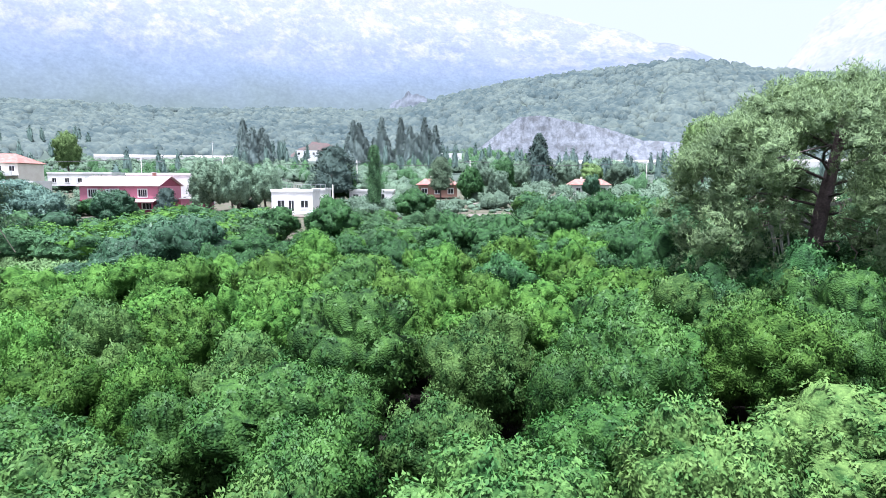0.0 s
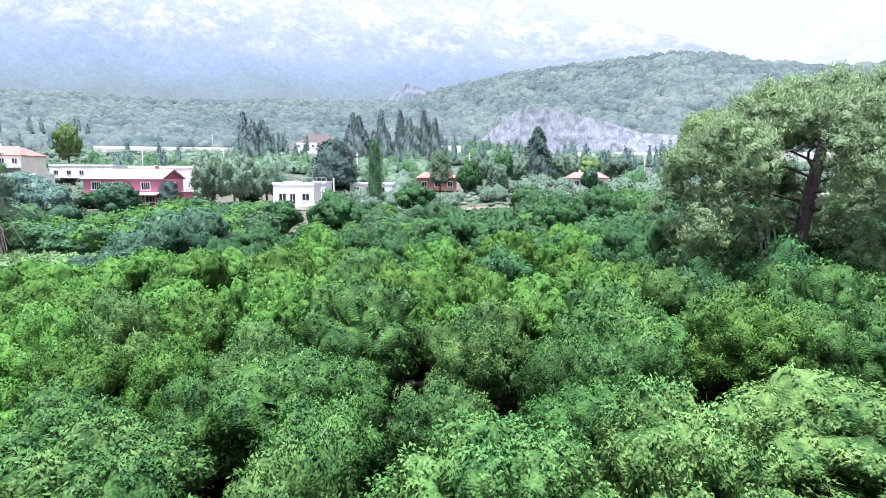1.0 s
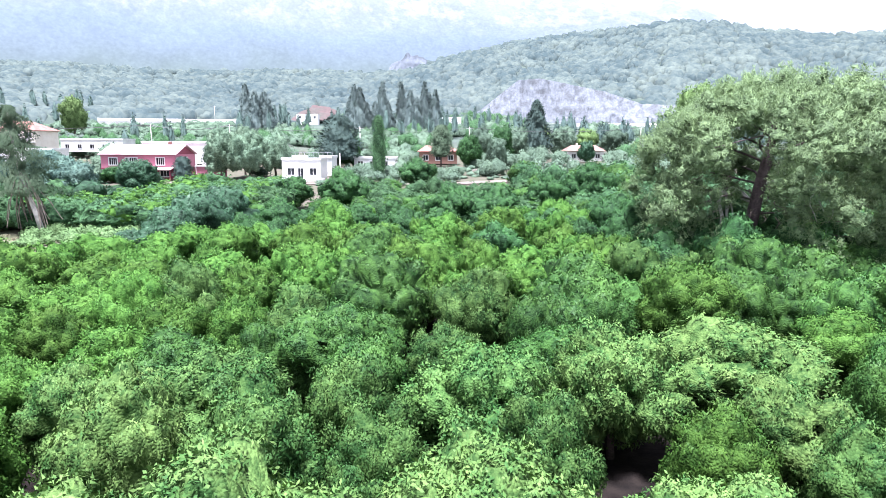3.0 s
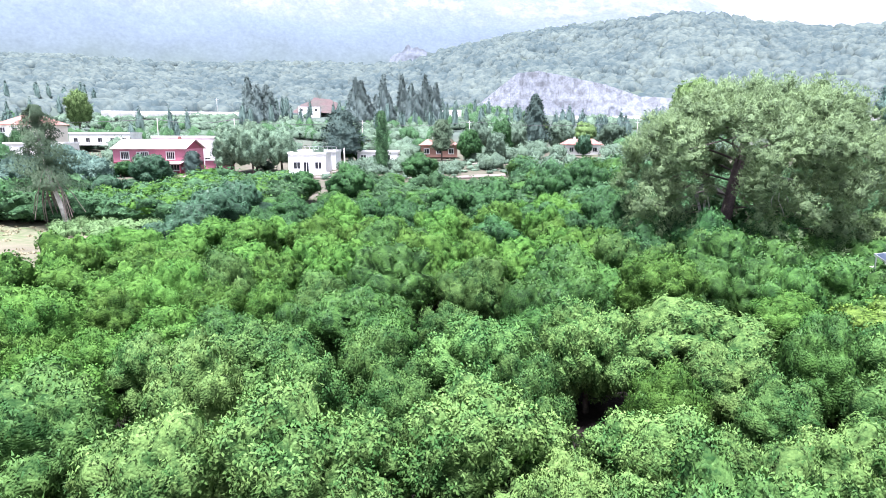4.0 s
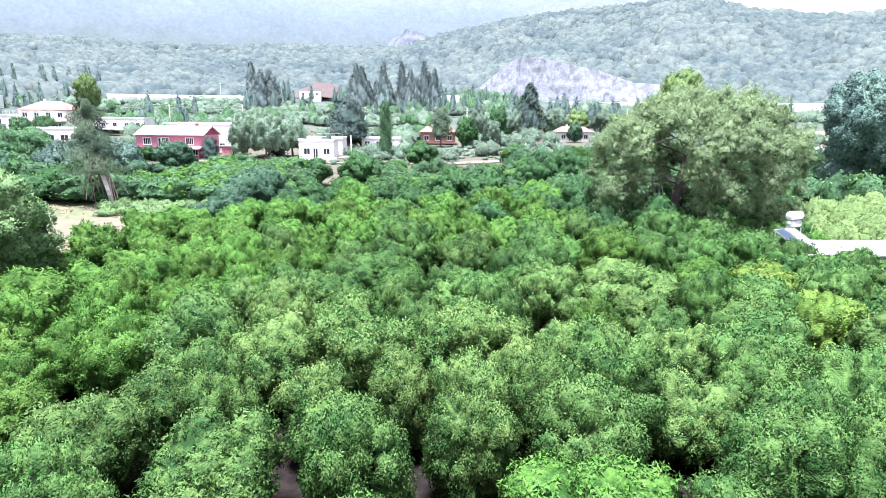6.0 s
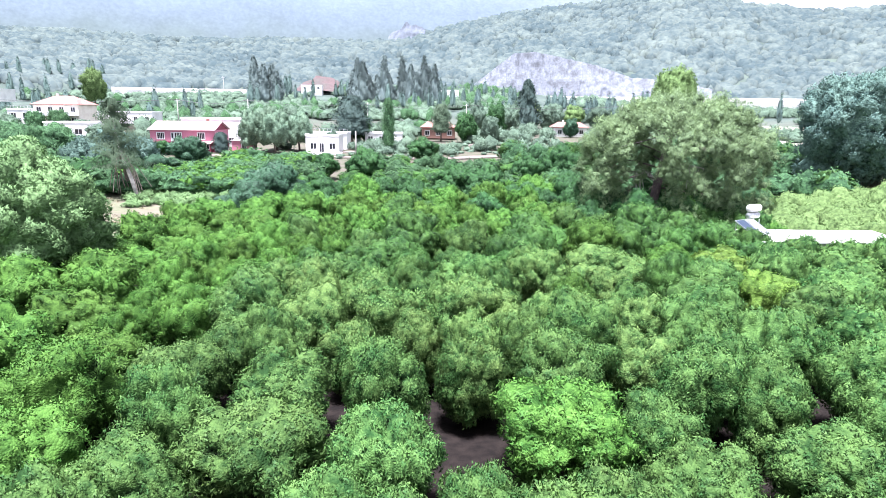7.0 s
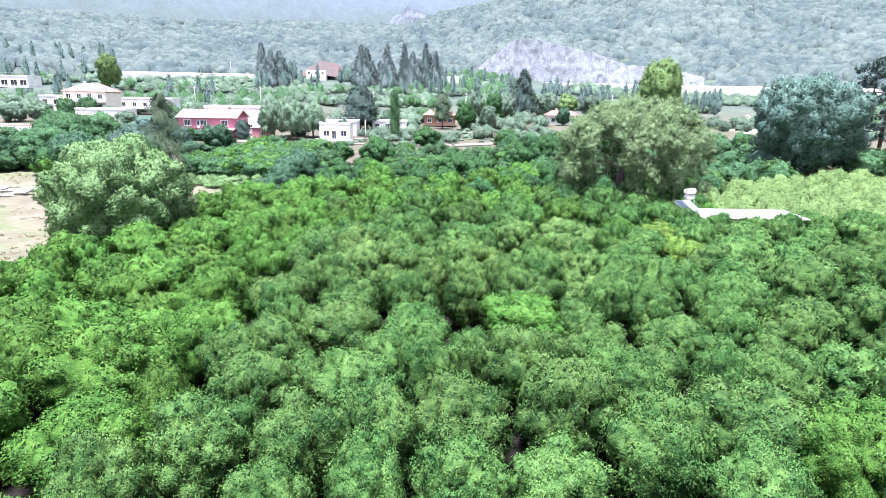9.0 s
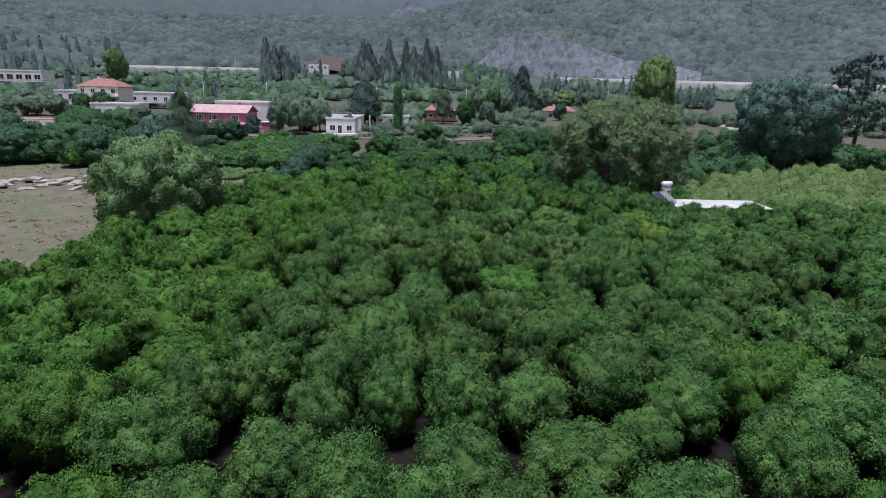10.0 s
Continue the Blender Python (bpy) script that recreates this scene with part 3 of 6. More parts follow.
ORCHARD += [
    (15.1, -20.5, 1.37, 'B'), (-9.8, -20.0, 1.3, 'B'), (-17.0, -19.9, 1.45, 'A'), (23.6, -19.9, 1.69, 'B'), (20.7, -19.6, 1.96, 'B'), (-13.9, -19.0, 2.04, 'A'),
    (11.6, -19.0, 1.45, 'B'), (0.9, -16.7, 1.3, 'G'), (-2.6, -17.9, 1.46, 'B'), (9.4, -17.9, 1.66, 'B'), (-19.8, -17.5, 1.71, 'A'), (18.8, -16.7, 1.41, 'B'),
    (-14.8, -15.2, 1.81, 'A'), (22.8, -15, 2.3, 'B'), (-26.2, -14.9, 1.68, 'A'), (14.1, -14.7, 1.67, 'B'), (-19.4, -14.6, 2.23, 'A'), (1.0, -14.5, 1.25, 'G'),
    (3.2, -14.2, 1.25, 'B'), (8.5, -14.2, 1.49, 'G'), (-4.2, -14.0, 1.25, 'G'), (-7.6, -13.8, 1.25, 'B'),
]
ORCHARD += [
    (-1.3, -13.7, 1.25, 'G'), (28.7, -13.5, 2.3, 'B'), (-9.5, -13.1, 1.57, 'B'), (11.2, -12.8, 1.31, 'B'), (16.1, -12.7, 1.63, 'B'), (26.1, -11.5, 2.0, 'B'),
    (3.1, -11.3, 1.25, 'G'), (7.1, -11.3, 1.26, 'G'), (-28.4, -11.3, 1.58, 'A'), (-23.6, -10.8, 1.53, 'A'), (12.7, -10.6, 2.18, 'B'), (-2.9, -10.2, 2.13, 'G'),
    (9.8, -10.1, 1.47, 'G'), (-12.9, -9.9, 1.71, 'A'), (-9.7, -9.4, 2.03, 'B'), (1.1, -9.3, 2.01, 'G'), (23.0, -9.2, 1.69, 'B'), (5.8, -8.9, 1.62, 'G'),
    (29.9, -8.1, 2.3, 'B'), (14.0, -7.6, 2.02, 'B'), (26.4, -7.4, 2.3, 'B'), (10.2, -6.6, 1.25, 'B'),
]
ORCHARD += [
    (-1.2, -6.1, 1.25, 'B'), (2.9, -6.1, 1.25, 'B'), (-15.6, -6.0, 1.51, 'A'), (-7.4, -5.9, 1.57, 'G'), (7.2, -5.8, 1.25, 'A'), (-24.6, -5.8, 2.38, 'A'),
    (23.1, -5.2, 2.24, 'B'), (19.0, -4.7, 1.75, 'H'), (9.9, -4.4, 1.55, 'G'), (-2.0, -4.2, 1.37, 'B'), (-13.3, -4.1, 1.28, 'A'), (-20.8, -3.6, 2.3, 'A'),
    (16.3, -3.4, 1.89, 'B'), (-10.2, -3.3, 1.25, 'G'), (-6.2, -2.9, 2.14, 'B'), (1.7, -2.9, 2.0, 'B'), (5.7, -1.9, 1.82, 'G'), (-26.9, -1.9, 2.11, 'A'),
    (14.7, -1.5, 1.25, 'C'), (25.8, -1.5, 2.3, 'B'), (-2.2, -1.1, 1.5, 'C'), (-16.5, 0.3, 1.64, 'A'),
]
ORCHARD += [
    (10.7, 0.8, 2.7, 'G'), (0.6, 1.2, 1.3, 'B'), (19.2, 1.4, 2.01, 'H'), (-20.4, 1.7, 1.71, 'A'), (-11.8, 1.8, 1.81, 'A'), (-6.0, 1.8, 1.25, 'C'),
    (-3.3, 2.3, 2.06, 'C'), (-14.6, 2.9, 1.25, 'A'), (16.1, 3.3, 1.87, 'A'), (-10.5, 3.9, 1.47, 'A'), (4.4, 3.9, 1.25, 'C'), (-2.5, 4.9, 1.46, 'C'),
    (6.6, 5.0, 1.99, 'C'), (-5.5, 5.5, 1.46, 'B'), (17.6, 5.8, 1.6, 'C'), (-13.1, 6, 1.55, 'A'), (2.0, 6.2, 1.85, 'B'), (11.5, 7.0, 1.96, 'A'),
    (-16.7, 7.4, 1.74, 'A'), (-11.1, 7.8, 1.67, 'B'), (22.2, 7.9, 2.33, 'C'), (-6.3, 8.3, 1.51, 'B'),
]
ORCHARD += [
    (6.5, 8.3, 1.91, 'C'), (17.2, 8.4, 1.64, 'C'), (-2.4, 8.8, 2.25, 'C'), (2.1, 9, 1.48, 'B'), (-14.6, 9.3, 1.56, 'A'), (-8.9, 9.3, 1.56, 'A'),
    (9.1, 10.2, 2.18, 'C'), (-6, 10.7, 1.64, 'A'), (11.9, 10.8, 1.46, 'B'), (16.7, 11.1, 2.07, 'C'), (1.9, 12.2, 1.46, 'A'), (-15.3, 12.8, 1.97, 'A'),
    (11.1, 13.6, 1.72, 'B'), (8.5, 13.7, 1.53, 'A'), (-18.9, 14, 1.8, 'A'), (23.7, 14.3, 1.84, 'C'), (-4.8, 14.6, 1.7, 'A'), (0.3, 14.8, 1.68, 'A'),
    (-12.2, 15.1, 2.3, 'A'), (17.6, 16.3, 2.2, 'B'), (22, 17.3, 2.3, 'A'), (5.2, 18.3, 2.07, 'A'),
]
ORCHARD += [
    (8.7, 20.5, 1.87, 'A'), (15.7, 20.8, 2.14, 'D'), (24.6, 21.2, 2.4, 'D'), (-17.9, 21.3, 2.3, 'A'), (-9.4, 21.7, 1.95, 'A'), (-23.8, 23.3, 2.3, 'A'),
    (20.7, 23.3, 2.38, 'D'), (-13.3, 25.3, 2.3, 'A'), (14.8, 25.5, 2.36, 'D'), (0.2, 29.1, 2.04, 'A'), (5.1, 29.4, 2.28, 'A'), (-8.4, 30.2, 1.89, 'A'),
    (-4.3, 30.5, 2.11, 'A'), (-22.1, 30.5, 2.33, 'E'), (-21.9, 35.6, 2.9, 'E'), (16.5, 35.7, 2.44, 'D'), (20.3, 36, 2.51, 'D'), (-14.8, 36.3, 2.45, 'D'),
    (-3.2, 37.4, 1.92, 'D'), (-21.6, 41.9, 2.9, 'E'), (5.9, 42, 2.9, 'D'), (11.8, 42.6, 2.3, 'A'),
]
ORCHARD += [
    (1.8, 44.5, 2.9, 'D'), (13.2, 53.4, 2.55, 'D'), (18.1, 54.3, 2.9, 'D'), (-11.6, 55.7, 2.9, 'D'), (-3.4, 75.1, 2.9, 'D'),
]

SHED = (23.2, 5.2, 34.6, 9.0)


def in_orchard(x, y):
    left = -31 + 6 * float(smooth(-14, 6, y))
    if y > 30:
        left = -24
    if not (left < x < 46 and -72 < y < 46):
        return False
    if SHED[0] - 1.6 < x < SHED[2] + 1.2 and SHED[1] - 1.2 < y < SHED[3] + 1.2:
        return False
    if math.hypot(x - 20.6, y - 20.5) < 1.6 or (x > 28 and y > 9):
        return False
    return True


def leaf_kind(x, y, rnd):
    if y > 24:
        return "D" if x > 8 or rnd.random() < 0.5 else "A"
    if x < -9.5:
        return "A"
    if x > 12 and y > 14:
        return "D"
    if y > 8:
        return rnd.choice("AAAC")
    if x > 24:
        return rnd.choice("BBC")
    return rnd.choice("BBBBBA")


ORCHARD += [(-18.9, 60.0, 2.3, "D"), (18.2, 16.6, 2.2, "D"), (21.4, 16.2, 2.3, "D"), (16.2, 19.0, 2.0, "D"), (23.6, 17.2, 2.2, "D"), (22.9, 5.4, 1.6, "C"), (23.3, 2.6, 1.7, "B"), (25.2, 2.3, 1.7, "B"), (29.4, 2.2, 1.7, "B"), (27.8, 2.0, 1.9, "B"), (31.0, 2.1, 1.8, "B"), (21.6, 4.2, 1.7, "C"), (21.4, 8.0, 1.6, "C")]
fill = random.Random(11)
planted = [(t[0], t[1], t[2]) for t in ORCHARD]
CLEARINGS = [(0.95, -19.2, 1.5), (0.8, -21.4, 1.1), (-20.4, -8.4, 0.9)]
extra = []
for rlo, rhi, tight, step in ((1.6, 2.05, 0.87, 1.5), (1.2, 1.5, 0.9, 1.3)):
    spots = [(x * step + fill.uniform(-0.5, 0.5), y * step + fill.uniform(-0.5, 0.5)) for x in range(int(-34 / step), int(48 / step)) for y in range(int(-72 / step), int(48 / step))]
    fill.shuffle(spots)
    for x, y in spots:
        r = fill.uniform(rlo, rhi)
        if not in_orchard(x, y) or any(math.hypot(x - a, y - b) < c + r * 0.8 for a, b, c in CLEARINGS):
            continue
        if all(abs(x - a) > 4 or math.hypot(x - a, y - b) > tight * (r + c) for a, b, c in planted):
            near_kind = min(ORCHARD, key=lambda q: math.hypot(q[0] - x, q[1] - y))
            far_off = math.hypot(near_kind[0] - x, near_kind[1] - y) > 5
            extra.append((x, y, r, leaf_kind(x, y, fill) if far_off or fill.random() < 0.15 else near_kind[3]))
            planted.append((x, y, r))
ALL_TREES = ORCHARD + extra

LABELS = {
    "H": "yellow-leaved citrus tree with a round crown",
    "G": "pale green citrus tree with young yellowish shoots",
    "F": "soft green orchard tree with a broad crown",
    "A": "bright yellow-green citrus tree with a dense round crown",
    "B": "grey-green citrus tree with glossy drooping leaves",
    "C": "deep green citrus tree with a full lobed crown",
    "D": "dark green orchard tree with a broad crown",
    "E": "blue-green broad orchard tree with dense foliage",
}
DROOP = {"H": 0.3, "F": 0.3, "G": 0.4, "A": 0.28, "B": 0.4, "C": 0.42, "D": 0.45, "E": 0.4}
# small bosses of leaves on a crown: how many, how large
LOBE = {"H": (46, 0.27), "G": (58, 0.25), "F": (50, 0.26), "A": (46, 0.27), "B": (58, 0.25), "C": (40, 0.3), "D": (50, 0.26), "E": (48, 0.27)}
# leaves, length, half width, fineness of the foliage mass
DETAIL = {"near": (12500, 0.105, 0.025, 5), "mid": (7500, 0.1, 0.029, 4), "far": (2900, 0.115, 0.044, 4), "dist": (620, 0.2, 0.08, 2), "hidden": (150, 0.4, 0.12, 2)}
VARIANTS = {"near": 4, "mid": 5, "far": 4, "dist": 3, "hidden": 2}
proto = {}


def lobed_crown(name, material, seed, rx, rz, zc, n_small, small, n_leaf, length, width, droop, div, low=-0.72, big=0.5, n_big=9, wild=0.75, close=None, deep=0.74, tuft=0.12):
    """A full crown: a few great boughs, each covered with small bosses of leaves; a dense mass inside, drooping leaves outside."""
    rg = np.random.default_rng(seed)
    close = n_leaf > 12000 if close is None else close
    d = even_ways(rg, n_big, -0.5)
    br = big * rg.uniform(0.78, 1.2, n_big)
    bc = d * ((1 - br) * rg.uniform(0.72, 1.3, n_big))[:, None]
    d = even_ways(rg, n_small, low)
    far, k, own = crown_surface(d, bc, br, 0.5)
    r = small * rg.uniform(0.65, 1.35, n_small)
    c = d * (far * 0.97 - r * rg.uniform(0.0, 0.8, n_small))[:, None]
    shape = np.array([rx, rx, rz])

    def surface(ways):
        f1, _, _ = crown_surface(ways, bc, br, 0.5)
        f2, k2, own2 = crown_surface(ways, c, r, 0.3)
        return np.where(own2, np.maximum(f2, f1 * deep), f1 * deep), k2, own2 & (f2 > f1 * deep)

    dv, df = ICO[div]
    far, k, own = surface(dv)
    cv = dv * (far * 0.95 * (1 + 0.03 * rg.normal(size=len(dv))))[:, None]
    cv[:, 2] = np.maximum(cv[:, 2], low - 0.1)
    cn = unit(unit(np.where(own[:, None], unit(dv * far[:, None] - c[k]), dv) + 0.24 * dv) / shape)
    cn = unit(cn + rg.normal(size=cn.shape) * 0.15)
    share = r ** 2
    pick = rg.choice(n_small, n_leaf, p=share / share.sum())
    nrm = unit(rg.normal(size=(len(pick), 3)))
    p = c[pick] + nrm * r[pick][:, None]
    far, k, own = surface(unit(p))
    keep = np.flatnonzero((np.linalg.norm(p, axis=1) > far * 0.965) & (p[:, 2] > low) & ((nrm * unit(c[pick])).sum(1) > 0.05))[:n_leaf // 6]
    p, nrm = p[keep], unit(nrm[keep] + 0.24 * unit(p[keep]))
    nrm = unit(nrm / shape)
    # leaves stand in tufts round the tips of shoots
    p, nrm = np.repeat(p, 6, 0), np.repeat(nrm, 6, 0)
    side = unit(rg.normal(size=p.shape) + nrm * 0.5)
    q = p * shape + side * (tuft * rg.uniform(0.4, 1.0, (len(p), 1)))
    lv, lf, ln = leaves(rg, q, unit(nrm + side * 0.5), length, width, droop, wild, out=0.4 if close else 0.2, fine=close)
    ln = unit(ln + np.repeat(rg.normal(size=(len(q), 3)) * 0.1, lf.shape[1], 0))
    up = np.array([0, 0, zc])
    return leafy_mesh(name, cv * shape + up, df, cn, lv + up, lf, ln, material)


def citrus(kind, detail, k):
    """One of a few citrus crowns and trunks of radius 1.7 m and height 3.4 m, built once."""
    key = (kind, detail, k)
    if key not in proto:
        n, ln, wd, div = DETAIL[detail]
        nl, lb = LOBE[kind]
        if div < 4:
            nl, lb = int(nl * 0.75), lb * 1.15
        seed = ord(kind) * 31 + n + k * 7
        proto[key] = (
            lobed_crown("citrus_crown", M_LEAF[kind], seed, 1.75, 1.72, 1.75, nl, lb, n, ln, wd, DROOP[kind], div),
            trunk_mesh("citrus_trunk", M_BARK, seed, 2.3, 0.11, 1.0, 5, 6),
        )
    return proto[key]


tree_rnd = random.Random(3)


def off_path(x, y):
    """Rows behind and beside the flight, which it never looks at."""
    return abs(x) > 0.78 * (y + 62) + 2 or y < -47


ALL_TREES.sort(key=lambda t: abs(t[0]) * 1.2 + max(0, t[1] - 4) * 1.3 + 1000 * off_path(t[0], t[1]))
rest = []
for order, (x, y, r, kind) in enumerate(ALL_TREES):
    if off_path(x, y):
        detail = "hidden"
    elif abs(x) < 7 and -9 < y < -1 or abs(x) < 6 and -20 < y <= -9:
        detail = "near"
    elif y < 8 and abs(x) < 17 and order < 300:
        detail = "mid"
    else:
        detail = "far"
    crown_me, trunk_me = citrus(kind, detail, tree_rnd.randrange(VARIANTS[detail]))
    s = r * 0.99 / 1.7
    if kind in "DE" and y > 20:
        h = s * tree_rnd.uniform(0.85, 0.95) * (1.15 if x > 12 else 1.0)
    else:
        h = (3.85 + tree_rnd.uniform(-0.8, 0.6)) / 3.5 * (0.75 + 0.25 * s)
    place = pose(x, y, gz(x, y), 0, 0, tree_rnd.uniform(0, 360)) @ Matrix.Diagonal((s, s, h, 1))
    if x > 11 and 11 < y < 30:
        place = place @ Matrix.Diagonal((1.05, 1.05, 1.2 if y < 19 else 1.12, 1))
    if order >= 300:
        rest.append((kind, crown_me, trunk_me, place))
        continue
    tree = thing("citrus_tree", place, LABELS[kind], "citrus tree", "orchard trees")
    part("crown", crown_me, tree)
    part("trunk", trunk_me, tree)


def joined(name, items, material, label, category):
    """Many far trees of one kind as one object: inner foliage mass first, then the leaves."""
    vs, ns, inner, leafy, n = [], [], [], [], 0
    for me, m in items:
        v = np.empty(len(me.vertices) * 3, np.float32)
        me.vertices.foreach_get("co", v)
        a = np.array(m)
        vs.append(v.reshape(-1, 3) @ a[:3, :3].T + a[:3, 3])
        cn = np.empty(len(me.loops) * 3, np.float32)
        me.corner_normals.foreach_get("vector", cn)
        lp = np.empty(len(me.loops), np.int32)
        me.loops.foreach_get("vertex_index", lp)
        mi = np.empty(len(me.polygons), np.int32)
        me.polygons.foreach_get("material_index", mi)
        vn = np.zeros((len(me.vertices), 3))
        vn[lp] = cn.reshape(-1, 3)
        ns.append(unit(vn @ np.linalg.inv(a[:3, :3])))
        tri = lp.reshape(-1, 3) + n
        inner.append(tri[mi == 0])
        leafy.append(tri[mi == 1])
        n += len(me.vertices)
    inner, leafy = np.concatenate(inner), np.concatenate(leafy)
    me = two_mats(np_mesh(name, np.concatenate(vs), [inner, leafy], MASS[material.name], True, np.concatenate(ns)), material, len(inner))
    return tagged(new(name, me), label, category, kind="stuff")


for kind in sorted({q[0] for q in rest}):
    joined("far_orchard_rows", [(q[1], q[3]) for q in rest if q[0] == kind], M_LEAF[kind], "outer rows of the orchard: " + LABELS[kind], "orchard")
print("orchard", len(ALL_TREES))


# ---- the great pine ----
def blades(rg, p, nrm, n_each, length, width, up=0.3):
    """Tufts of needles at the points p, shaded as parts of the pad that they cover."""
    q = np.repeat(p, n_each, 0)
    nn = np.repeat(nrm, n_each, 0)
    d = unit(rg.normal(size=q.shape) * 0.7 + nn * 0.6 + np.array([0, 0, up]))
    s = unit(np.cross(d, nn + rg.normal(size=q.shape) * 0.4))
    ln = length * rg.uniform(0.6, 1.3, len(q))[:, None]
    v = np.stack([q + s * width, q + d * ln, q - s * width], 1).reshape(-1, 3)
    shade = unit(nn + rg.normal(size=nn.shape) * 0.3)
    return v, np.arange(3 * len(q)).reshape(-1, 3), np.repeat(shade, 3, 0)


def pad_cloud(rg, c, rx, rz, n):
    """Points and outward ways on a flat, domed pad of twigs: tufts of needles in small bunches."""
    d = unit(rg.normal(size=(max(3, n // 9), 3)) + np.array([0, 0, 0.35]))
    rad = rg.uniform(0.4, 1.0, len(d)) ** 0.7
    size = np.array([rx, rx, rz])
    p = np.repeat(d * rad[:, None] * size, 9, 0) + rg.normal(size=(len(d) * 9, 3)) * 0.14
    return p + np.array(c), unit(np.repeat(unit(d / size), 9, 0) + np.array([0, 0, 0.25]))


def needle_crown(name, rg, pads, density, n_each, length, width, material):
    clouds = [pad_cloud(rg, p, a, b, int(density * a)) for p, a, b in pads]
    v, f, ns = blades(rg, np.concatenate([q[0] for q in clouds]), np.concatenate([q[1] for q in clouds]), n_each, length, width, 0.3)
    return np_mesh(name, v, [f], material, True, ns)


def puff_crown(name, rg, pads, middle, per, length, width, material):
    """Many overlapping puffs of needles: a small mass in each, coloured dark as inner shade, tufts all over it that
    point out and up.
    """
    dv, df = ICO[1]
    parts, nv, nl = [], 0, 0
    for at, a, b in pads:
        size, at = np.array([a, a, b]), np.array(at)
        out = unit((at - middle) / np.array([9.0, 9.0, 5.0]))
        cv = dv * rg.uniform(0.3, 0.55, (len(dv), 1)) * size + at
        cn = unit(dv / size + 0.5 * out + np.array([0, 0, 0.2]))
        n = int(per * a * (a + b) / 2)
        tip = unit(rg.normal(size=(max(4, n // 7), 3)) + np.array([0, 0, 0.15]))
        tuft = np.repeat(tip * rg.uniform(0.55, 1.1, (len(tip), 1)), 7, 0)
        p = tuft * size + at + rg.normal(size=tuft.shape) * 0.09
        nrm = unit(unit(np.repeat(tip, 7, 0) / size) + 0.6 * out + np.array([0, 0, 0.25]))
        lv, lf, ln = blades(rg, p, nrm, 2, length, width, 0.1)
        parts.append((cv, df + nv, cn, lv, lf + nl, ln))
        nv += len(cv)
        nl += len(lv)
    return leafy_mesh(name, *(np.concatenate([q[i] for q in parts]) for i in range(6)), material)


def great_pine():
    base = Vector((20.6, 20.5, gz(20.6, 20.5)))
    tree = thing("pine_tree", pose(*base) @ Matrix.Diagonal((0.92, 0.92, 0.97, 1)), "tall old pine with a leaning red-brown trunk and wide drooping crown", "tree")
    stem = [(0, 0, -0.3), (0.1, 0, 2.0), (0.3, 0, 4.5), (0.75, 0.1, 7.0), (1.2, 0.2, 9.0), (1.6, 0.2, 11.0), (1.6, 0.2, 13.2)]
    g = Geo().tube(stem, [0.62, 0.5, 0.46, 0.42, 0.36, 0.28, 0.12], 12)
    part("trunk", g.mesh("pine_trunk", M_PINEBARK, True), tree)
    rg2 = np.random.default_rng(21)
    rnd = random.Random(21)
    pads = []
    # limbs: height on the stem, bearing, reach, rise
    for h, a, reach, rise in ((6.6, 176, 4.2, 0.9), (5.2, 20, 6.0, 0.5), (6.3, 200, 8.0, 1.0), (6.8, -25, 7.5, 0.8), (7.4, 150, 8.4, 1.2), (7.6, 75, 8.0, 1.5), (7.8, 265, 7.5, 1.2),
                              (8.4, 5, 8.8, 1.6), (8.8, 185, 8.6, 1.6), (9.2, 225, 8.2, 1.8), (9.3, 315, 8.5, 1.9), (9.6, 120, 7.5, 2.0), (9.8, 45, 8.0, 2.0), (10.4, 170, 6.0, 1.8),
                              (10.6, 350, 6.2, 1.6), (10.8, 260, 5.6, 1.8), (11.0, 90, 5.4, 1.8), (11.6, 30, 3.6, 1.4), (11.6, 210, 3.8, 1.4)):
        k = max(i for i in range(len(stem)) if stem[i][2] <= h)
        k = min(k, len(stem) - 2)
        t = (h - stem[k][2]) / (stem[k + 1][2] - stem[k][2])
        o = Vector(stem[k]).lerp(Vector(stem[k + 1]), t)
        ar = radians(a)
        pts, rad = [], []
        for j in range(7):
            u = j / 6
            pts.append((o.x + reach * u * math.cos(ar + 0.25 * math.sin(u * 5 + a)), o.y + reach * u * math.sin(ar + 0.2 * math.sin(u * 4 + a)),
                        o.z + rise * math.sin(u * 2.2) - (0.9 if h < 8 else 0.5) * u * u * reach * 0.22 + rnd.uniform(-0.1, 0.1)))
            rad.append(0.065 * (1 - u) ** 0.8 * (reach / 8) + 0.02)
        part("limb", Geo().tube(pts, rad, 6).mesh("pine_limb", M_PINEBARK, True), tree)
        if h == 6.6:
            continue
        for j in range(2, 7):
            for _ in range(3):
                q = Vector(pts[j]) + Vector((rnd.uniform(-1.5, 1.5), rnd.uniform(-1.5, 1.5), rnd.uniform(-0.3, 0.9)))
                pads.append((q, rnd.uniform(0.6, 1.1), rnd.uniform(0.5, 0.8)))
            if j > 3:
                q = Vector(pts[j]) + Vector((rnd.uniform(-1, 1), rnd.uniform(-1, 1), rnd.uniform(-2.6, -0.8)))
                pads.append((q, rnd.uniform(0.6, 1.0), rnd.uniform(0.6, 1.1)))
    # the shell of the crown, a wide umbrella that droops at its rim
    for i in range(300):
        a, u = rnd.uniform(0, 2 * math.pi), math.sqrt(rnd.random())
        rr = u * 9.4
        top = 14.2 - 4.6 * u ** 2.4 + rnd.uniform(-0.9, 0.5)
        pads.append((Vector((2.2 + rr * math.cos(a), rr * math.sin(a) * 0.95, top)), rnd.uniform(0.6, 1.15), rnd.uniform(0.5, 0.85)))
